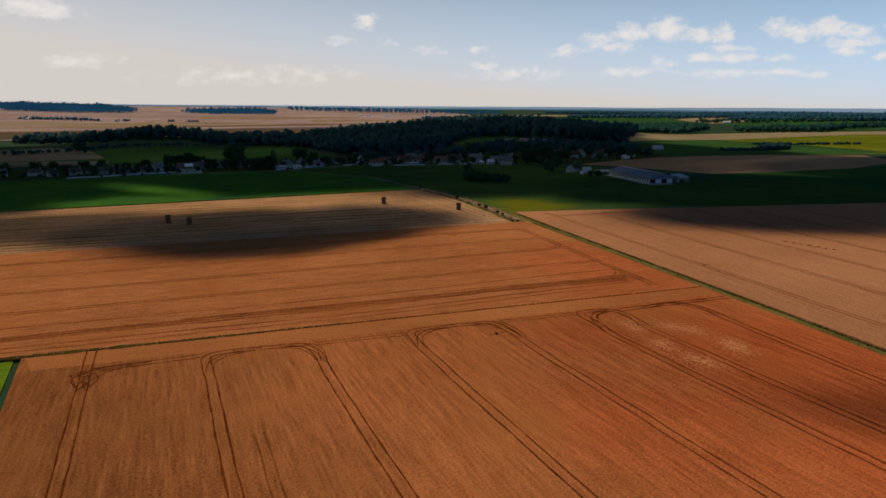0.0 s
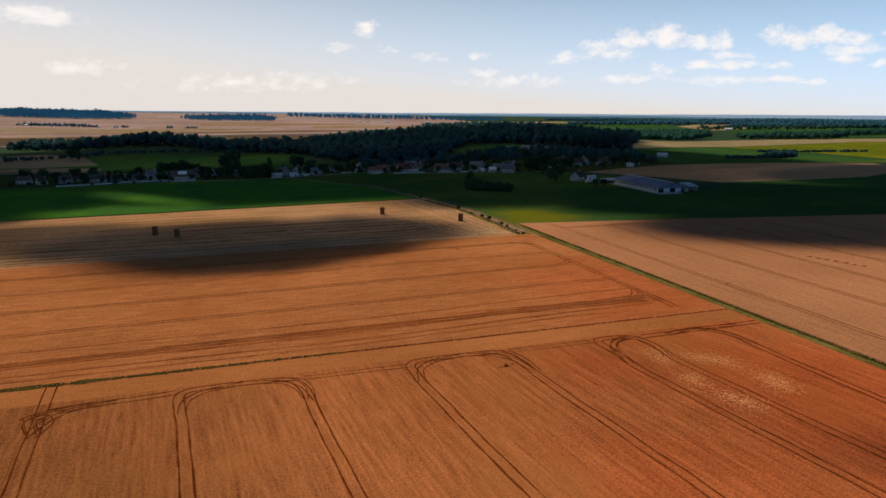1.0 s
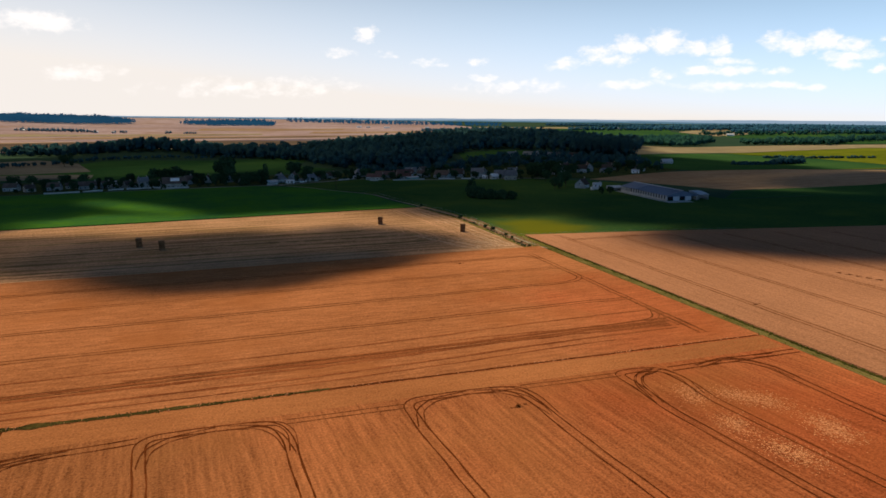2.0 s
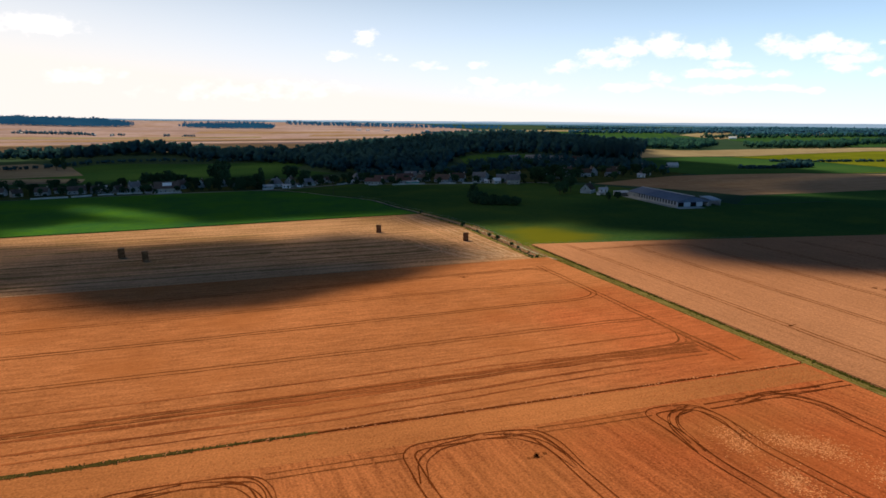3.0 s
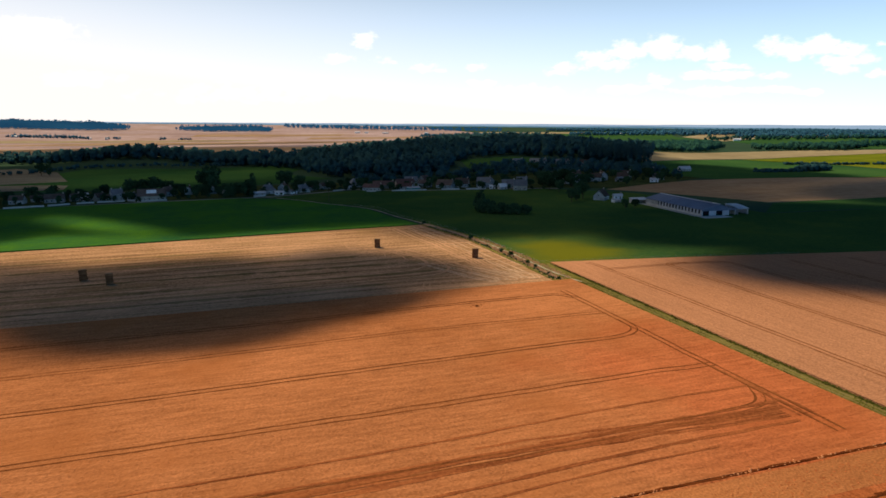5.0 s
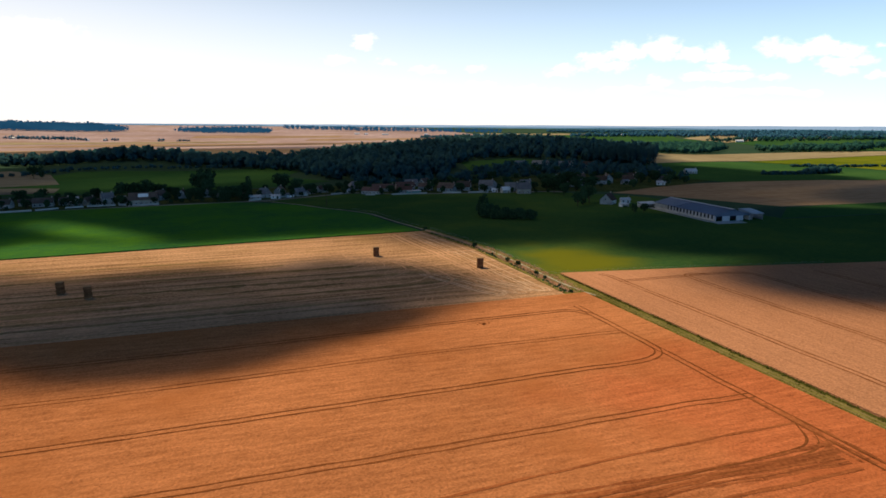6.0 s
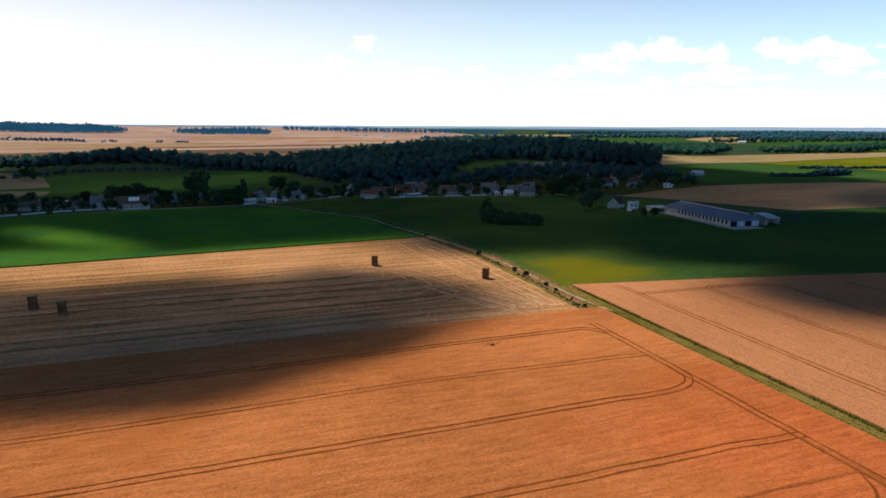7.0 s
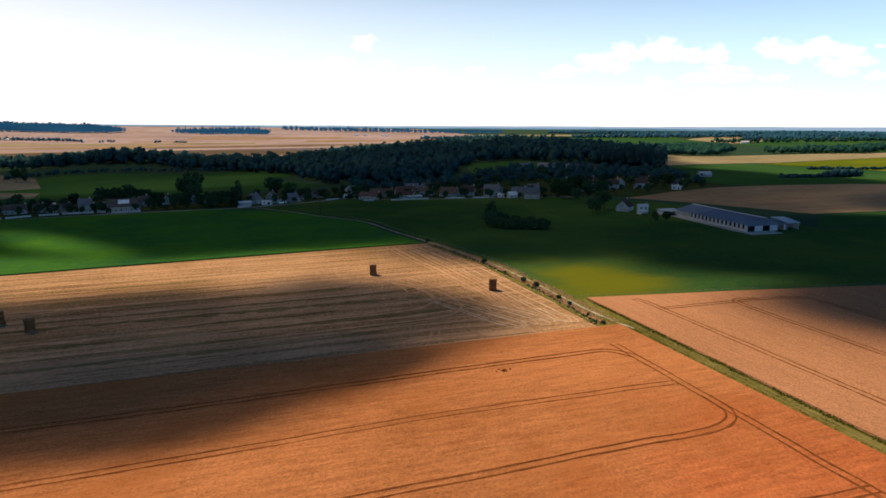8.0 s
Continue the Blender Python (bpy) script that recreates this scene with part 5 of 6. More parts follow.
rnd = random.Random(17)
PALE_BROWN = "pale rendered village house with a brown tiled roof"
PALE_SLATE = "pale rendered village house with a grey slate roof"
PALE_RED = "pale village house with a red tiled roof"
STONE_BROWN = "rubble stone village house with a brown tiled roof"
for row in [
    (-124, 661, 4, 15, 8, 3.2, 3.0, M_RENDER, M_TILE, PALE_BROWN), (-110, 664, 8, 9, 7, 3.0, 2.8, M_RENDER, M_TILE, PALE_BROWN),
    (-91, 658, 30, 8, 7, 3.0, 3.0, M_STONE, M_TILE, STONE_BROWN), (-78, 657, 12, 11, 9, 5.2, 3.4, M_RENDER, M_SLATE, PALE_SLATE, 0, 2, False, 2),
    (-66, 654, 5, 7, 6, 3.0, 2.4, M_RENDER, M_TILE, PALE_BROWN), (-41, 676, 35, 10, 8, 4.0, 3.6, M_RENDER, M_TILE, PALE_BROWN),
    (-24, 683, 80, 9, 7, 3.6, 3.2, M_RENDER, M_TILE, PALE_BROWN), (-4, 684, 70, 9, 7, 3.4, 3.2, M_RENDER, M_TILE, PALE_BROWN), (9, 672, 60, 8, 7, 3.0, 2.6, M_STONE, M_TILE, STONE_BROWN),
    (29, 662, 10, 8, 7, 2.8, 2.6, M_RENDER, M_TILE, PALE_BROWN), (43, 660, -8, 15, 10, 3.2, 4.2, M_RENDER, M_SLATE, PALE_SLATE, 3.5, 1),
    (57, 668, 60, 10, 8, 4.4, 3.4, M_RENDER, M_TILE, PALE_BROWN), (73, 664, 12, 12, 8, 3.0, 3.0, M_RENDER, M_SLATE, PALE_SLATE),
    (96, 684, 20, 9, 7, 3.0, 2.6, M_RENDER, M_TILE, PALE_BROWN), (128, 692, 8, 16, 11, 3.4, 4.2, M_RENDER, M_SLATE, PALE_SLATE, 4.0, 0),
    (136, 650, -14, 18, 8, 3.0, 2.6, M_RENDER, M_TILE_RED, PALE_RED), (150, 668, -14, 20, 9, 3.4, 3.0, M_STONE, M_TILE_RED, PALE_RED), (166, 648, -16, 16, 8, 3.0, 2.6, M_RENDER, M_TILE_RED, PALE_RED),
    (172, 672, -16, 18, 9, 4.2, 3.0, M_STONE, M_TILE_RED, PALE_RED), (190, 664, -16, 14, 8, 3.4, 2.8, M_RENDER, M_TILE, PALE_BROWN),
    (206, 648, -22, 17, 10, 3.0, 4.0, M_RENDER, M_TILE, PALE_BROWN), (223, 649, -24, 13, 10, 3.4, 4.4, M_RENDER, M_TILE, PALE_BROWN), (242, 640, -24, 14, 10, 4.4, 4.2, M_RENDER, M_SLATE, PALE_SLATE, 0, 1, False, 1),
    (255, 655, 60, 8, 7, 4.6, 3.0, M_RENDER, M_TILE, PALE_BROWN), (262, 628, -26, 12, 9, 3.2, 3.6, M_RENDER, M_SLATE, PALE_SLATE), (278, 632, -24, 12, 9, 4.6, 3.8, M_RENDER, M_SLATE, PALE_SLATE),
    (262, 602, -10, 13, 11, 4.2, 4.4, M_STONE, M_SLATE, "rubble stone village house with a grey slate roof", 0, 2, False, 1), (249, 612, 15, 8, 6, 2.8, 2.2, M_RENDER, M_WHITE, "small white outbuilding in the village"),
    (348, 652, 40, 18, 9, 3.0, 3.0, M_RENDER, M_SLATE, PALE_SLATE), (372, 652, -20, 12, 9, 4.0, 3.6, M_RENDER, M_TILE, PALE_BROWN), (384, 660, 60, 11, 9, 4.6, 4.0, M_RENDER, M_TILE, PALE_BROWN),
    (404, 652, -28, 12, 9, 3.6, 3.6, M_RENDER, M_TILE, PALE_BROWN), (418, 668, -28, 14, 9, 4.0, 3.8, M_RENDER, M_TILE, PALE_BROWN), (288, 508, 62, 12, 9, 3.2, 4.0, M_RENDER, M_TILE, PALE_BROWN),
    (302, 507, -10, 8, 4, 2.6, 1.2, M_WHITE, M_PALE_TIN, "low white shed with a tin roof"), (418, 618, -25, 9, 5, 2.4, 1.4, M_WHITE, M_PALE_TIN, "low white shed with a tin roof"),
    (530, 712, -25, 16, 8, 3.0, 2.4, M_RENDER, M_PALE_TIN, "pale farm shed with a tin roof"), (404, 850, -25, 22, 10, 4.0, 3.0, M_RENDER, M_SLATE, PALE_SLATE), (380, 862, -20, 18, 9, 4.0, 3.0, M_RENDER, M_SLATE, PALE_SLATE),
    (430, 828, -25, 22, 10, 4.0, 3.0, M_RENDER, M_SLATE, PALE_SLATE), (452, 812, -25, 18, 10, 4.0, 3.0, M_RENDER, M_TILE, PALE_BROWN), (438, 640, -28, 12, 8, 3.2, 3.2, M_RENDER, M_TILE, PALE_BROWN),
    (465, 690, -28, 12, 9, 4, 3, M_RENDER, M_TILE, PALE_BROWN), (-150, 660, 6, 13, 8, 3.2, 3.0, M_RENDER, M_TILE, PALE_BROWN), (-185, 668, 10, 14, 8, 3.2, 3.0, M_RENDER, M_TILE, PALE_BROWN),
    (-215, 672, 5, 13, 8, 3.2, 3.0, M_RENDER, M_SLATE, PALE_SLATE), (-168, 655, 20, 8, 7, 3, 2.8, M_STONE, M_TILE, STONE_BROWN),
    (370, 690, -20, 12, 9, 4, 3.5, M_RENDER, M_TILE, PALE_BROWN), (340, 690, -20, 12, 9, 4, 3.5, M_RENDER, M_SLATE, PALE_SLATE),
]:
    row = list(row)
    row[2] += rnd.uniform(-24, 24)
    row[3] *= rnd.uniform(0.72, 0.95)
    house(*row)
SHEDS = [(-109, 690, 20, 6, 5, 2.4, 1.2, M_WHITE, M_BRIGHT), (-94, 664, 40, 6, 5, 2.6, 1.8, M_RENDER, M_SLATE), (-86, 661, -20, 6, 5, 2.6, 1.6, M_WHITE, M_TILE), (-72, 676, 10, 8, 5, 2.4, 1.5, M_RENDER, M_PALE_TIN),
         (-24, 697, -15, 7, 5, 2.6, 1.8, M_RENDER, M_SLATE), (35, 647, 5, 9, 5, 2.2, 1.2, M_RENDER, M_PALE_TIN), (52, 646, -10, 7, 4, 2.2, 1.0, M_WHITE, M_PALE_TIN), (64, 652, 20, 6, 4, 2.2, 1.2, M_WHITE, M_SLATE),
         (84, 672, 30, 6, 4, 2.4, 1.4, M_RENDER, M_TILE), (120, 672, 50, 5, 4, 2.2, 1.2, M_WHITE, M_SLATE), (188, 708, -10, 12, 8, 3.4, 3.0, M_STONE, M_SLATE), (203, 712, 40, 11, 8, 3.4, 3.2, M_STONE, M_TILE),
         (236, 630, 30, 6, 4, 2.4, 1.2, M_WHITE, M_PALE_TIN), (243, 622, -20, 5, 4, 2.2, 1.0, M_WHITE, M_BRIGHT), (392, 640, 10, 7, 5, 2.6, 1.6, M_RENDER, M_SLATE), (446, 652, -20, 8, 6, 3.0, 2.2, M_RENDER, M_SLATE),
         (330, 640, 30, 8, 6, 3.0, 2.4, M_RENDER, M_SLATE), (-140, 672, 15, 8, 6, 2.8, 2.0, M_STONE, M_TILE), (-60, 690, 30, 7, 5, 2.6, 1.8, M_RENDER, M_TILE)]
for row in SHEDS:
    house(*row, "small pale outbuilding in a village yard" if row[3] < 10 else "stone village house with a dark roof", 0, 0, name="outbuilding" if row[3] < 10 else "house")
house(-50, 646, 3, 20, 11, 4.0, 4.6, M_STONE, M_TILE, "stone farmhouse with a dark roof and a bright roof sheet", 0, 0, True)
house(-101, 660, 10, 7, 6, 2.8, 1.6, M_RENDER, M_BRIGHT, "small shed with a bright tin roof", 0, 0)


# garden walls and the village road
def garden_wall(x0, y0, x1, y1, h=1.3):
    l = math.hypot(x1 - x0, y1 - y0)
    bm = box(bmesh.new(), 0, -0.2, -0.2, l, 0.2, h, 0.03)
    e = tagged(new("garden_wall"), "low pale garden wall in front of the houses", "wall", "garden walls")
    e.matrix_world = pose(x0, y0, height(x0, y0), 0, 0, math.degrees(math.atan2(y1 - y0, x1 - x0)))
    part("stonework", bm, M_CONCRETE, e)
    part("coping", box(bmesh.new(), 0, -0.27, h, l, 0.27, h + 0.12, 0.02), M_CONCRETE, e)


for w in [(-150, 626, -124, 630), (-122, 631, -108, 637), (-104, 639, -92, 641), (-90, 642, -70, 643), (-68, 644, -62, 640), (-60, 636, -38, 637), (30, 634, 40, 641), (52, 650, 64, 654),
          (70, 656, 80, 658), (100, 656, 122, 666), (196, 630, 212, 626), (150, 634, 182, 632), (218, 624, 236, 620), (128, 640, 136, 637)]:
    garden_wall(*w, h=1.2)
verts, faces = [], []
ribbon(verts, faces, smooth_path([(-420, 606), (-150, 622), (-40, 632), (40, 630), (96, 654), (124, 668), (150, 640), (190, 629), (240, 617), (290, 606), (300, 596)], 4, 25), 5.5, 0.12, 0.1)
tagged(raw("road", verts, faces, surface("worn_asphalt", (0.15, 0.15, 0.145), (0.27, 0.265, 0.255), fine=1.0, coarse=0.05)), "grey village road past the houses", "road", kind="structure")
sheet("village_gardens", [(-300, 640), (-150, 632), (-40, 640), (30, 638), (90, 662), (124, 676), (152, 648), (240, 624), (296, 608), (345, 580), (420, 606), (500, 640), (500, 740), (300, 760),
                          (100, 740), (-150, 745), (-300, 740)], 0.08, surface("garden_ground", (0.030, 0.050, 0.015), (0.085, 0.10, 0.04), fine=0.3, coarse=0.05, speck=0.9), 40,
      "gardens and yards between the village houses", "garden")


# ---- the cattle barn ----
def cattle_barn():
    e = tagged(new("cattle_barn"), "long cattle barn with blue-grey sheet roof and open gable bays", "barn")
    e.matrix_world = pose(297, 406, 0, 0, 0, -6)
    w, l, eave, ridge = 24.5, 68.0, 3.9, 7.0
    bm = bmesh.new()
    box(bm, 0, 0, -0.2, 0.25, l, 1.4)
    box(bm, w - 0.25, 0, -0.2, w, l, eave)
    box(bm, 0.25, l - 0.25, -0.2, w - 0.25, l, eave)
    part("wall", bm, M_CONCRETE, e, "pale concrete base wall")
    bm = bmesh.new()
    box(bm, 0.02, 52, 1.4, 0.24, l, eave)
    part("cladding", bm, M_RENDER, e, "pale boarded side wall")
    for k in range(14):
        y0 = 0.4 + k * 3.7
        part("post", box(bmesh.new(), -0.02, y0, 1.4, 0.30, y0 + 1.5, eave), M_PALE_TIN, e, "pale panel between openings")
    # added black sheet: the barn's inner shade as seen through the openings
    part("inner_shade", box(bmesh.new(), 0.6, 3.0, -0.1, 0.8, l - 0.6, eave), M_DARK, e, "added dark sheet standing in for the shade inside the barn")
    for y0, y1 in ((-0.6, 41.0), (41.2, l + 0.6)):
        for s in (0, 1):
            xa, xb = (-0.7, w / 2) if s == 0 else (w / 2, w + 0.7)
            za, zb = (eave, ridge) if s == 0 else (ridge, eave)
            dz = 0.25 if y0 > 0 else 0.0
            n = 18
            for k in range(n):
                u0, u1 = k / n, (k + 1) / n
                ya, yb = y0 + (y1 - y0) * u0, y0 + (y1 - y0) * u1 - 0.05
                bm = bmesh.new()
                top = [bm.verts.new(p) for p in ((xa, ya, za + .2 + dz), (xb, ya, zb + .2 + dz), (xb, yb, zb + .23 + dz), (xa, yb, za + .23 + dz))]
                bot = [bm.verts.new(p) for p in ((xa, ya, za + dz), (xb, ya, zb + dz), (xb, yb, zb + dz), (xa, yb, za + dz))]
                bm.faces.new(top), bm.faces.new(bot[::-1])
                for q in range(4):
                    bm.faces.new((top[q], bot[q], bot[(q + 1) % 4], top[(q + 1) % 4]))
                bmesh.ops.recalc_face_normals(bm, faces=bm.faces)
                part("roof_sheet", bm, M_SHEET, e, "blue-grey corrugated roof sheet")
    part("ridge_cap", box(bmesh.new(), w / 2 - 0.6, -0.6, ridge + 0.24, w / 2 + 0.6, l + 0.6, ridge + 0.55, 0.05), M_PALE_TIN, e)
    # the gable end, with bays open between pale panels
    bm = bmesh.new()
    vs = [(0, 3.2), (w, 3.2), (w, eave), (w / 2, ridge), (0, eave)]
    a = [bm.verts.new((x, 0.0, z)) for x, z in vs]
    b = [bm.verts.new((x, 0.25, z)) for x, z in vs]
    bm.faces.new(a), bm.faces.new(b[::-1])
    for k in range(5):
        bm.faces.new((a[k], b[k], b[(k + 1) % 5], a[(k + 1) % 5]))
    bmesh.ops.recalc_face_normals(bm, faces=bm.faces)
    part("gable", bm, M_SHEET, e, "blue-grey sheet gable")
    for x0, x1 in ((0.0, 0.7), (5.2, 10.2), (14.8, 19.6), (23.8, w)):
        part("gable_panel", box(bmesh.new(), x0, 0.02, -0.2, x1, 0.24, 3.2), M_PALE_TIN, e, "pale sheet panel")
    # the same black stand-in for shade, behind the gable bays
    part("inner_shade", box(bmesh.new(), 0.9, 5.0, -0.1, w - 0.5, 5.2, 3.2), M_DARK, e, "added dark sheet standing in for the shade inside the barn")
    part("apron", box(bmesh.new(), -3.5, -9, -0.2, w * 0.65, 0, 0.22), M_CONCRETE, e, "pale concrete yard")
    part("side_path", box(bmesh.new(), -4.5, 0, -0.2, -0.1, l + 4, 0.2), M_CONCRETE, e, "pale concrete path")


cattle_barn()


def lean_shed(x, y, turn, w, d, h0, h1, label, mat):
    e = tagged(new("farm_shed"), label, "shed", "farm sheds")
    e.matrix_world = pose(x, y, 0, 0, 0, turn)
    bm = bmesh.new()
    box(bm, 0, d - 0.2, -0.2, w, d, h1)
    box(bm, 0, 0, -0.2, 0.2, d - 0.2, h0)
    box(bm, w - 0.2, 0, -0.2, w, d - 0.2, h0)
    part("wall", bm, mat, e)
    bm = bmesh.new()
    n = 6
    prev = None
    for k in range(n + 1):
        u = k / n
        y0, z = -0.6 + (d + 0.9) * u, h0 + (h1 - h0) * math.sin(u * 1.5)
        rowv = [bm.verts.new((-0.4, y0, z)), bm.verts.new((w + 0.4, y0, z)), bm.verts.new((w + 0.4, y0, z + 0.15)), bm.verts.new((-0.4, y0, z + 0.15))]
        if prev:
            for q in range(4):
                bm.faces.new((prev[q], rowv[q], rowv[(q + 1) % 4], prev[(q + 1) % 4]))
        else:
            bm.faces.new(rowv)
        prev = rowv
    bm.faces.new(prev[::-1])
    bmesh.ops.recalc_face_normals(bm, faces=bm.faces)
    part("roof", bm, M_PALE_TIN, e, "bright pale sheet roof")


lean_shed(323.5, 404, -6, 7.5, 13, 3.8, 5.4, "pale round-roofed shed beside the cattle barn", M_PALE_TIN)
M_TURQUOISE = surface("turquoise_paint", (0.10, 0.36, 0.36), (0.16, 0.48, 0.47), fine=1.0, coarse=0.3)
lean_shed(166, 636, 8, 12, 4.5, 2.2, 2.9, "low open shed with turquoise-painted walls before the houses", M_TURQUOISE)
lean_shed(296, 476, -6, 12, 8, 2.8, 3.6, "low pale farm shed near the barn", M_CONCRETE)
lean_shed(286, 486, 10, 6, 4, 2.0, 2.6, "small white farm shed near the barn", M_WHITE)


# ---- fences and poles ----
def fence(points, spacing, label):
    e = tagged(new("fence"), label, "fence")
    path = []
    for (xa, ya), (xb, yb) in zip(points, points[1:]):
        l = math.hypot(xb - xa, yb - ya)
        k = max(1, int(l / spacing))
        path += [(xa + (xb - xa) * s / k, ya + (yb - ya) * s / k) for s in range(k)]
    bm = bmesh.new()
    limb(bm, (0, 0, -0.3), (0, 0, 1.25), 0.09, 0.075, 6)
    me = mesh_from("post", bm, M_WOOD)
    for x, y in path:
        o = new("post", me)
        o.parent = e
        o.location = (x, y, height(x, y) + 0.15)
    for z in (0.65, 1.2):
        bm = bmesh.new()
        for (xa, ya), (xb, yb) in zip(path, path[1:]):
            limb(bm, (xa, ya, z), (xb, yb, z), 0.012, 0.012, 4)
        part("wire", bm, M_PALE_TIN, e, "thin fence wire")


fence([(139.5, 318.5), (145.5, 317.8), (200, 307.6), (260, 294)], 4.5, "wooden post and wire fence round the pasture")
fence([(139.5, 318.5), (138.6, 380), (133.5, 414), (127.5, 442), (119, 476), (113, 520), (97, 552)], 6, "wooden post and wire fence beside the track")


def pole(x, y, h):
    e = tagged(new("utility_pole"), "weathered wooden utility pole beside the track", "utility pole", "utility poles")
    e.matrix_world = pose(x, y, height(x, y))
    bm = bmesh.new()
    limb(bm, (0, 0, -0.5), (0, 0, h), 0.26, 0.19, 8)
    part("shaft", bm, M_BARK, e)
    part("crossarm", box(bmesh.new(), -0.9, -0.07, h - 0.6, 0.9, 0.07, h - 0.45), M_BARK, e)


pole(85, 572, 11)

# ---- far farms ----
for x, y, w, t in ((-930, 3350, 46, 8), (-600, 3178, 30, 20), (-665, 3300, 22, 70), (-526, 3150, 24, 10), (657, 3600, 50, 10), (700, 3560, 40, 30), (790, 3480, 60, 12), (1780, 2880, 60, -20),
                   (1840, 2820, 80, -25), (1880, 2800, 40, 30), (1560, 1735, 40, -30), (1000, 3400, 40, 20)):
    house(x, y, t, w * 0.55, 10, 5, 3, M_WHITE, M_BRIGHT, "white far-off farm building on the plain", 0, 0, name="farm_building")


# ---- clouds that shade the land ----
def cloud_material():
    m = bpy.data.materials.new("cloud_vapour")
    m.use_nodes = True
    t = m.node_tree
    t.nodes.clear()
    out, mixs = t.nodes.new("ShaderNodeOutputMaterial"), t.nodes.new("ShaderNodeMixShader")
    tr, df = t.nodes.new("ShaderNodeBsdfTransparent"), t.nodes.new("ShaderNodeBsdfDiffuse")
    df.inputs["Color"].default_value = (0.30, 0.36, 0.46, 1)
    at = t.nodes.new("ShaderNodeAttribute")
    at.attribute_name = "optical_depth"
    t.links.new(at.outputs["Fac"], mixs.inputs["Fac"])
    t.links.new(tr.outputs[0], mixs.inputs[1])
    t.links.new(df.outputs[0], mixs.inputs[2])
    t.links.new(mixs.outputs[0], out.inputs[0])
    return m


M_CLOUD = cloud_material()
CLOUD_BASE = 620.0
DRIFT = to_sun * (CLOUD_BASE / to_sun.z)


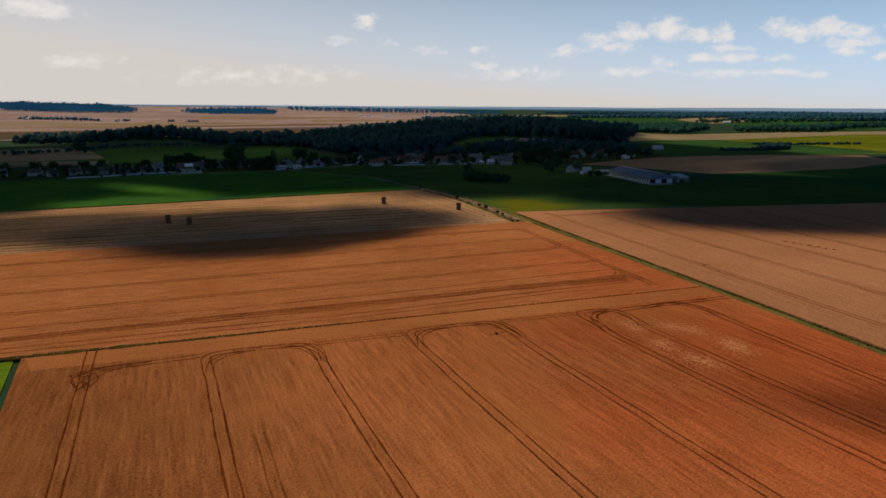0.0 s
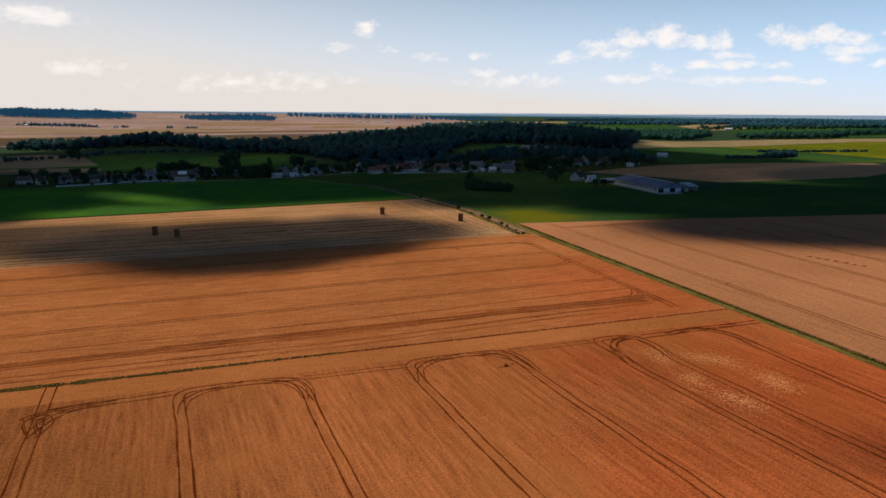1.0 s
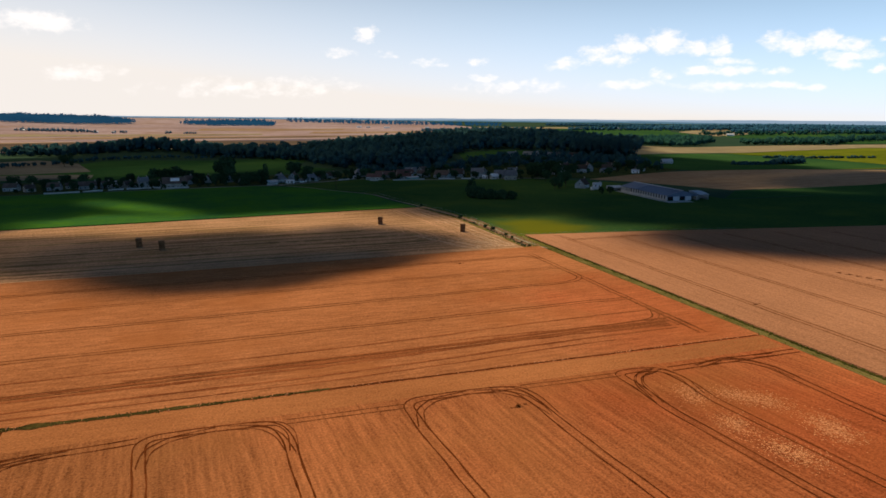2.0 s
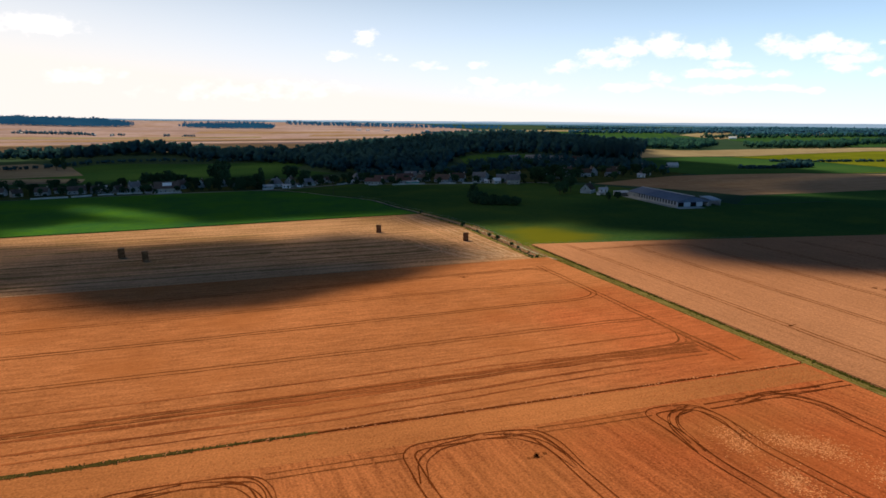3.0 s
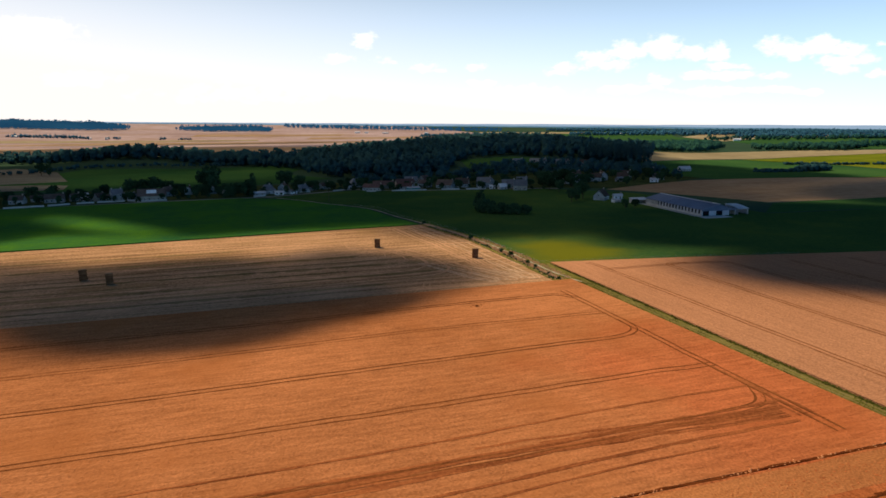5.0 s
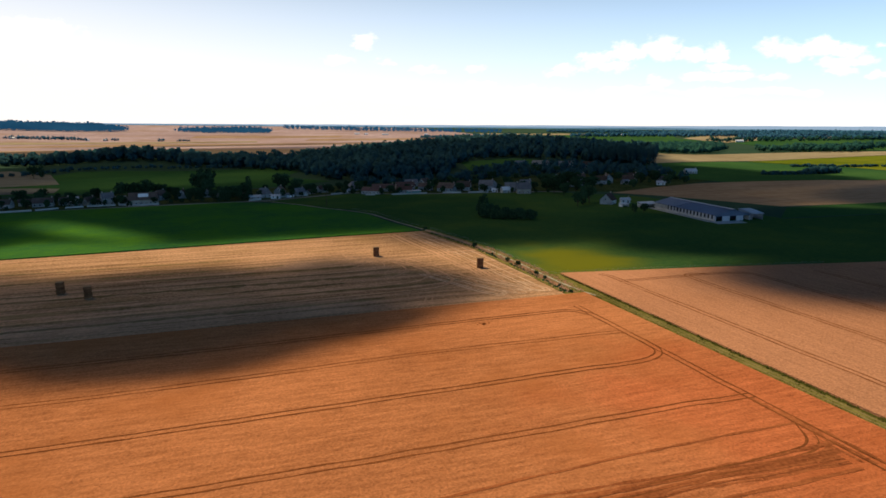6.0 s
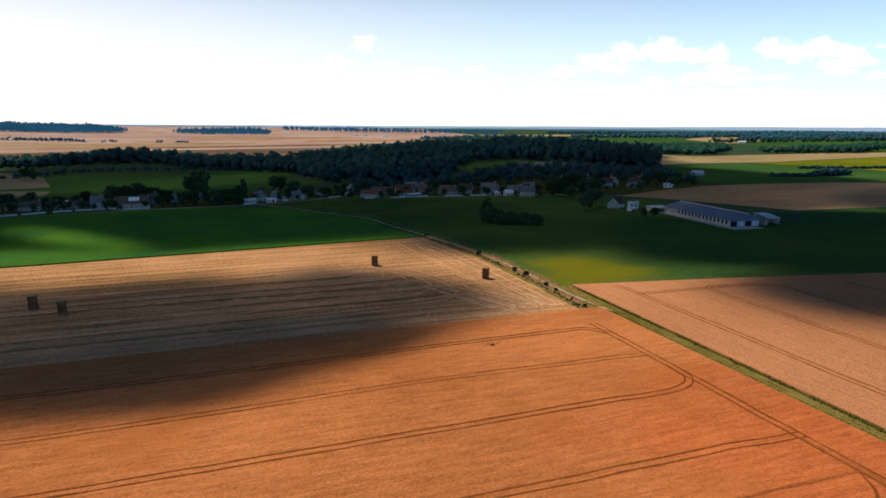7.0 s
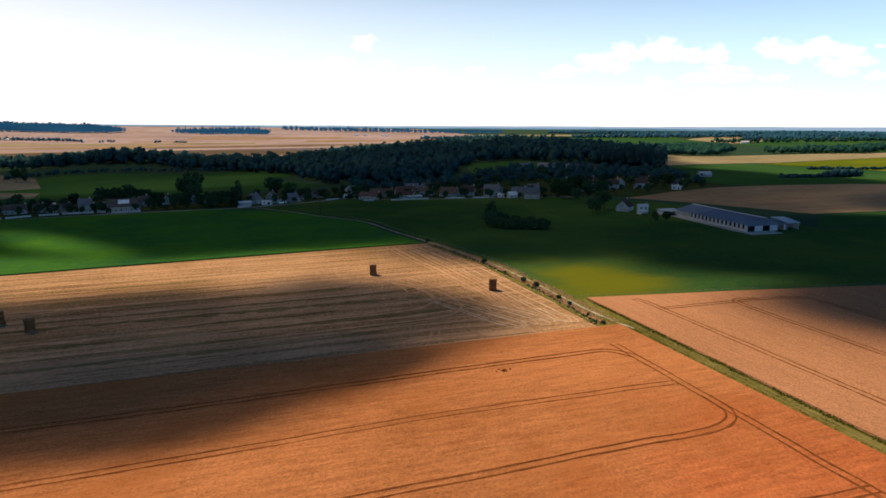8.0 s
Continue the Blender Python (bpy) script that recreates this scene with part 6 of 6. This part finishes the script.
def cloud(name, blobs, gaps, step, label):
    """A flat-based heap cloud: lobes (x, y, rx, ry, turn, depth) over the place they shade, thinning out to nothing at the rim."""
    def depth(x, y):
        s = 0.0
        wx = x + 14 * noise.noise((x * 0.012, y * 0.012, 1.5)) + 5 * noise.noise((x * 0.04, y * 0.04, 4.5))
        wy = y + 12 * noise.noise((x * 0.012, y * 0.012, 7.5)) + 4 * noise.noise((x * 0.04, y * 0.04, 9.5))
        for group, sign in ((blobs, 1), (gaps, -1)):
            best = 0.0
            for cx, cy, rx, ry, turn, k in group:
                c, q = math.cos(radians(turn)), math.sin(radians(turn))
                u, v = (wx - cx) * c + (wy - cy) * q, -(wx - cx) * q + (wy - cy) * c
                r = math.sqrt((u / rx) ** 2 + (v / ry) ** 2)
                soft = min(rx, ry)
                best = max(best, k * max(0.0, min(1.0, (1 - r) * soft / 20.0)))
            s = s + best if sign > 0 else s * (1 - min(1.0, best))
        return s

    x0 = min(b[0] - max(b[2], b[3]) for b in blobs) - 20
    x1 = max(b[0] + max(b[2], b[3]) for b in blobs) + 20
    y0 = min(b[1] - max(b[2], b[3]) for b in blobs) - 20
    y1 = max(b[1] + max(b[2], b[3]) for b in blobs) + 20
    nx, ny = int((x1 - x0) / step) + 1, int((y1 - y0) / step) + 1
    verts, faces, alpha, ids = [], [], [], {}
    val = [[depth(x0 + i * step, y0 + j * step) for i in range(nx)] for j in range(ny)]

    def vert(i, j, top):
        if (i, j, top) not in ids:
            ids[(i, j, top)] = len(verts)
            d = val[j][i]
            x, y = x0 + i * step, y0 + j * step
            heap = d * 22 * (0.8 + 0.5 * noise.noise((x * 0.02, y * 0.02, 0.3)))
            verts.append((x + DRIFT.x, y + DRIFT.y, CLOUD_BASE + (heap if top else -12 * d)))
            alpha.append(1 - math.sqrt(max(0.0, 1 - min(0.985, d))))
        return ids[(i, j, top)]

    for j in range(ny - 1):
        for i in range(nx - 1):
            if max(val[j][i], val[j][i + 1], val[j + 1][i], val[j + 1][i + 1]) > 0.01:
                c = ((i, j), (i + 1, j), (i + 1, j + 1), (i, j + 1))
                faces.append([vert(a, b, True) for a, b in c])
                faces.append([vert(a, b, False) for a, b in c[::-1]])
    ob = raw(name, verts, faces, M_CLOUD, True)
    at = ob.data.attributes.new("optical_depth", "FLOAT", "POINT")
    at.data.foreach_set("value", alpha)
    return tagged(ob, label, "cloud", "clouds overhead")


cloud("cloud", [(-6, 285, 80, 38, -4, 1.0), (42, 292, 66, 34, 8, 0.985), (14, 304, 70, 34, 0, 0.96), (54, 330, 78, 56, -10, 0.91), (-30, 334, 94, 60, 4, 0.925), (-130, 362, 112, 60, 0, 0.82), (-250, 340, 150, 60, 0, 0.8)],
      [(34, 398, 84, 22, -6, 0.8)], 5, "long low cloud over the stubble")
cloud("cloud", [(290, 253, 122, 68, -12, 1.0), (480, 285, 230, 110, -10, 1.0), (325, 372, 156, 98, 0, 0.985), (200, 420, 110, 60, 0, 0.94), (262, 490, 215, 80, 0, 0.90), (60, 540, 210, 112, 0, 0.96),
                (60, 690, 330, 150, 0, 0.90), (330, 680, 330, 190, 10, 0.90), (-300, 600, 260, 240, 0, 0.95), (150, 900, 520, 230, 0, 0.80), (430, 980, 330, 180, 20, 0.80), (-260, 1050, 320, 250, 0, 0.84),
                (200, 1130, 430, 160, 0, 0.78), (-700, 900, 400, 300, 0, 0.9), (540, 640, 140, 110, -10, 0.90), (510, 530, 170, 110, 0, 0.84), (620, 430, 200, 120, 0, 0.95)],
      [(-66, 506, 86, 23, -60, 1.0), (-92, 452, 56, 22, -4, 1.0), (156, 350, 21, 34, 24, 0.72), (170, 332, 22, 14, -20, 0.66),
       (-60, 900, 150, 110, 20, 0.12), (500, 1185, 130, 100, 0, 0.85)], 9, "wide grey cloud over the village and the wood")
cloud("cloud", [(113, 79, 30, 17, -20, 0.8)], [], 5, "small cloud wisp over the near wheat")
cloud("cloud", [(-600, 1850, 1000, 330, 6, 0.68), (150, 1900, 520, 280, 0, 0.6), (150, 2480, 900, 120, 4, 0.5)], [], 26, "thin flat cloud over the far plain")
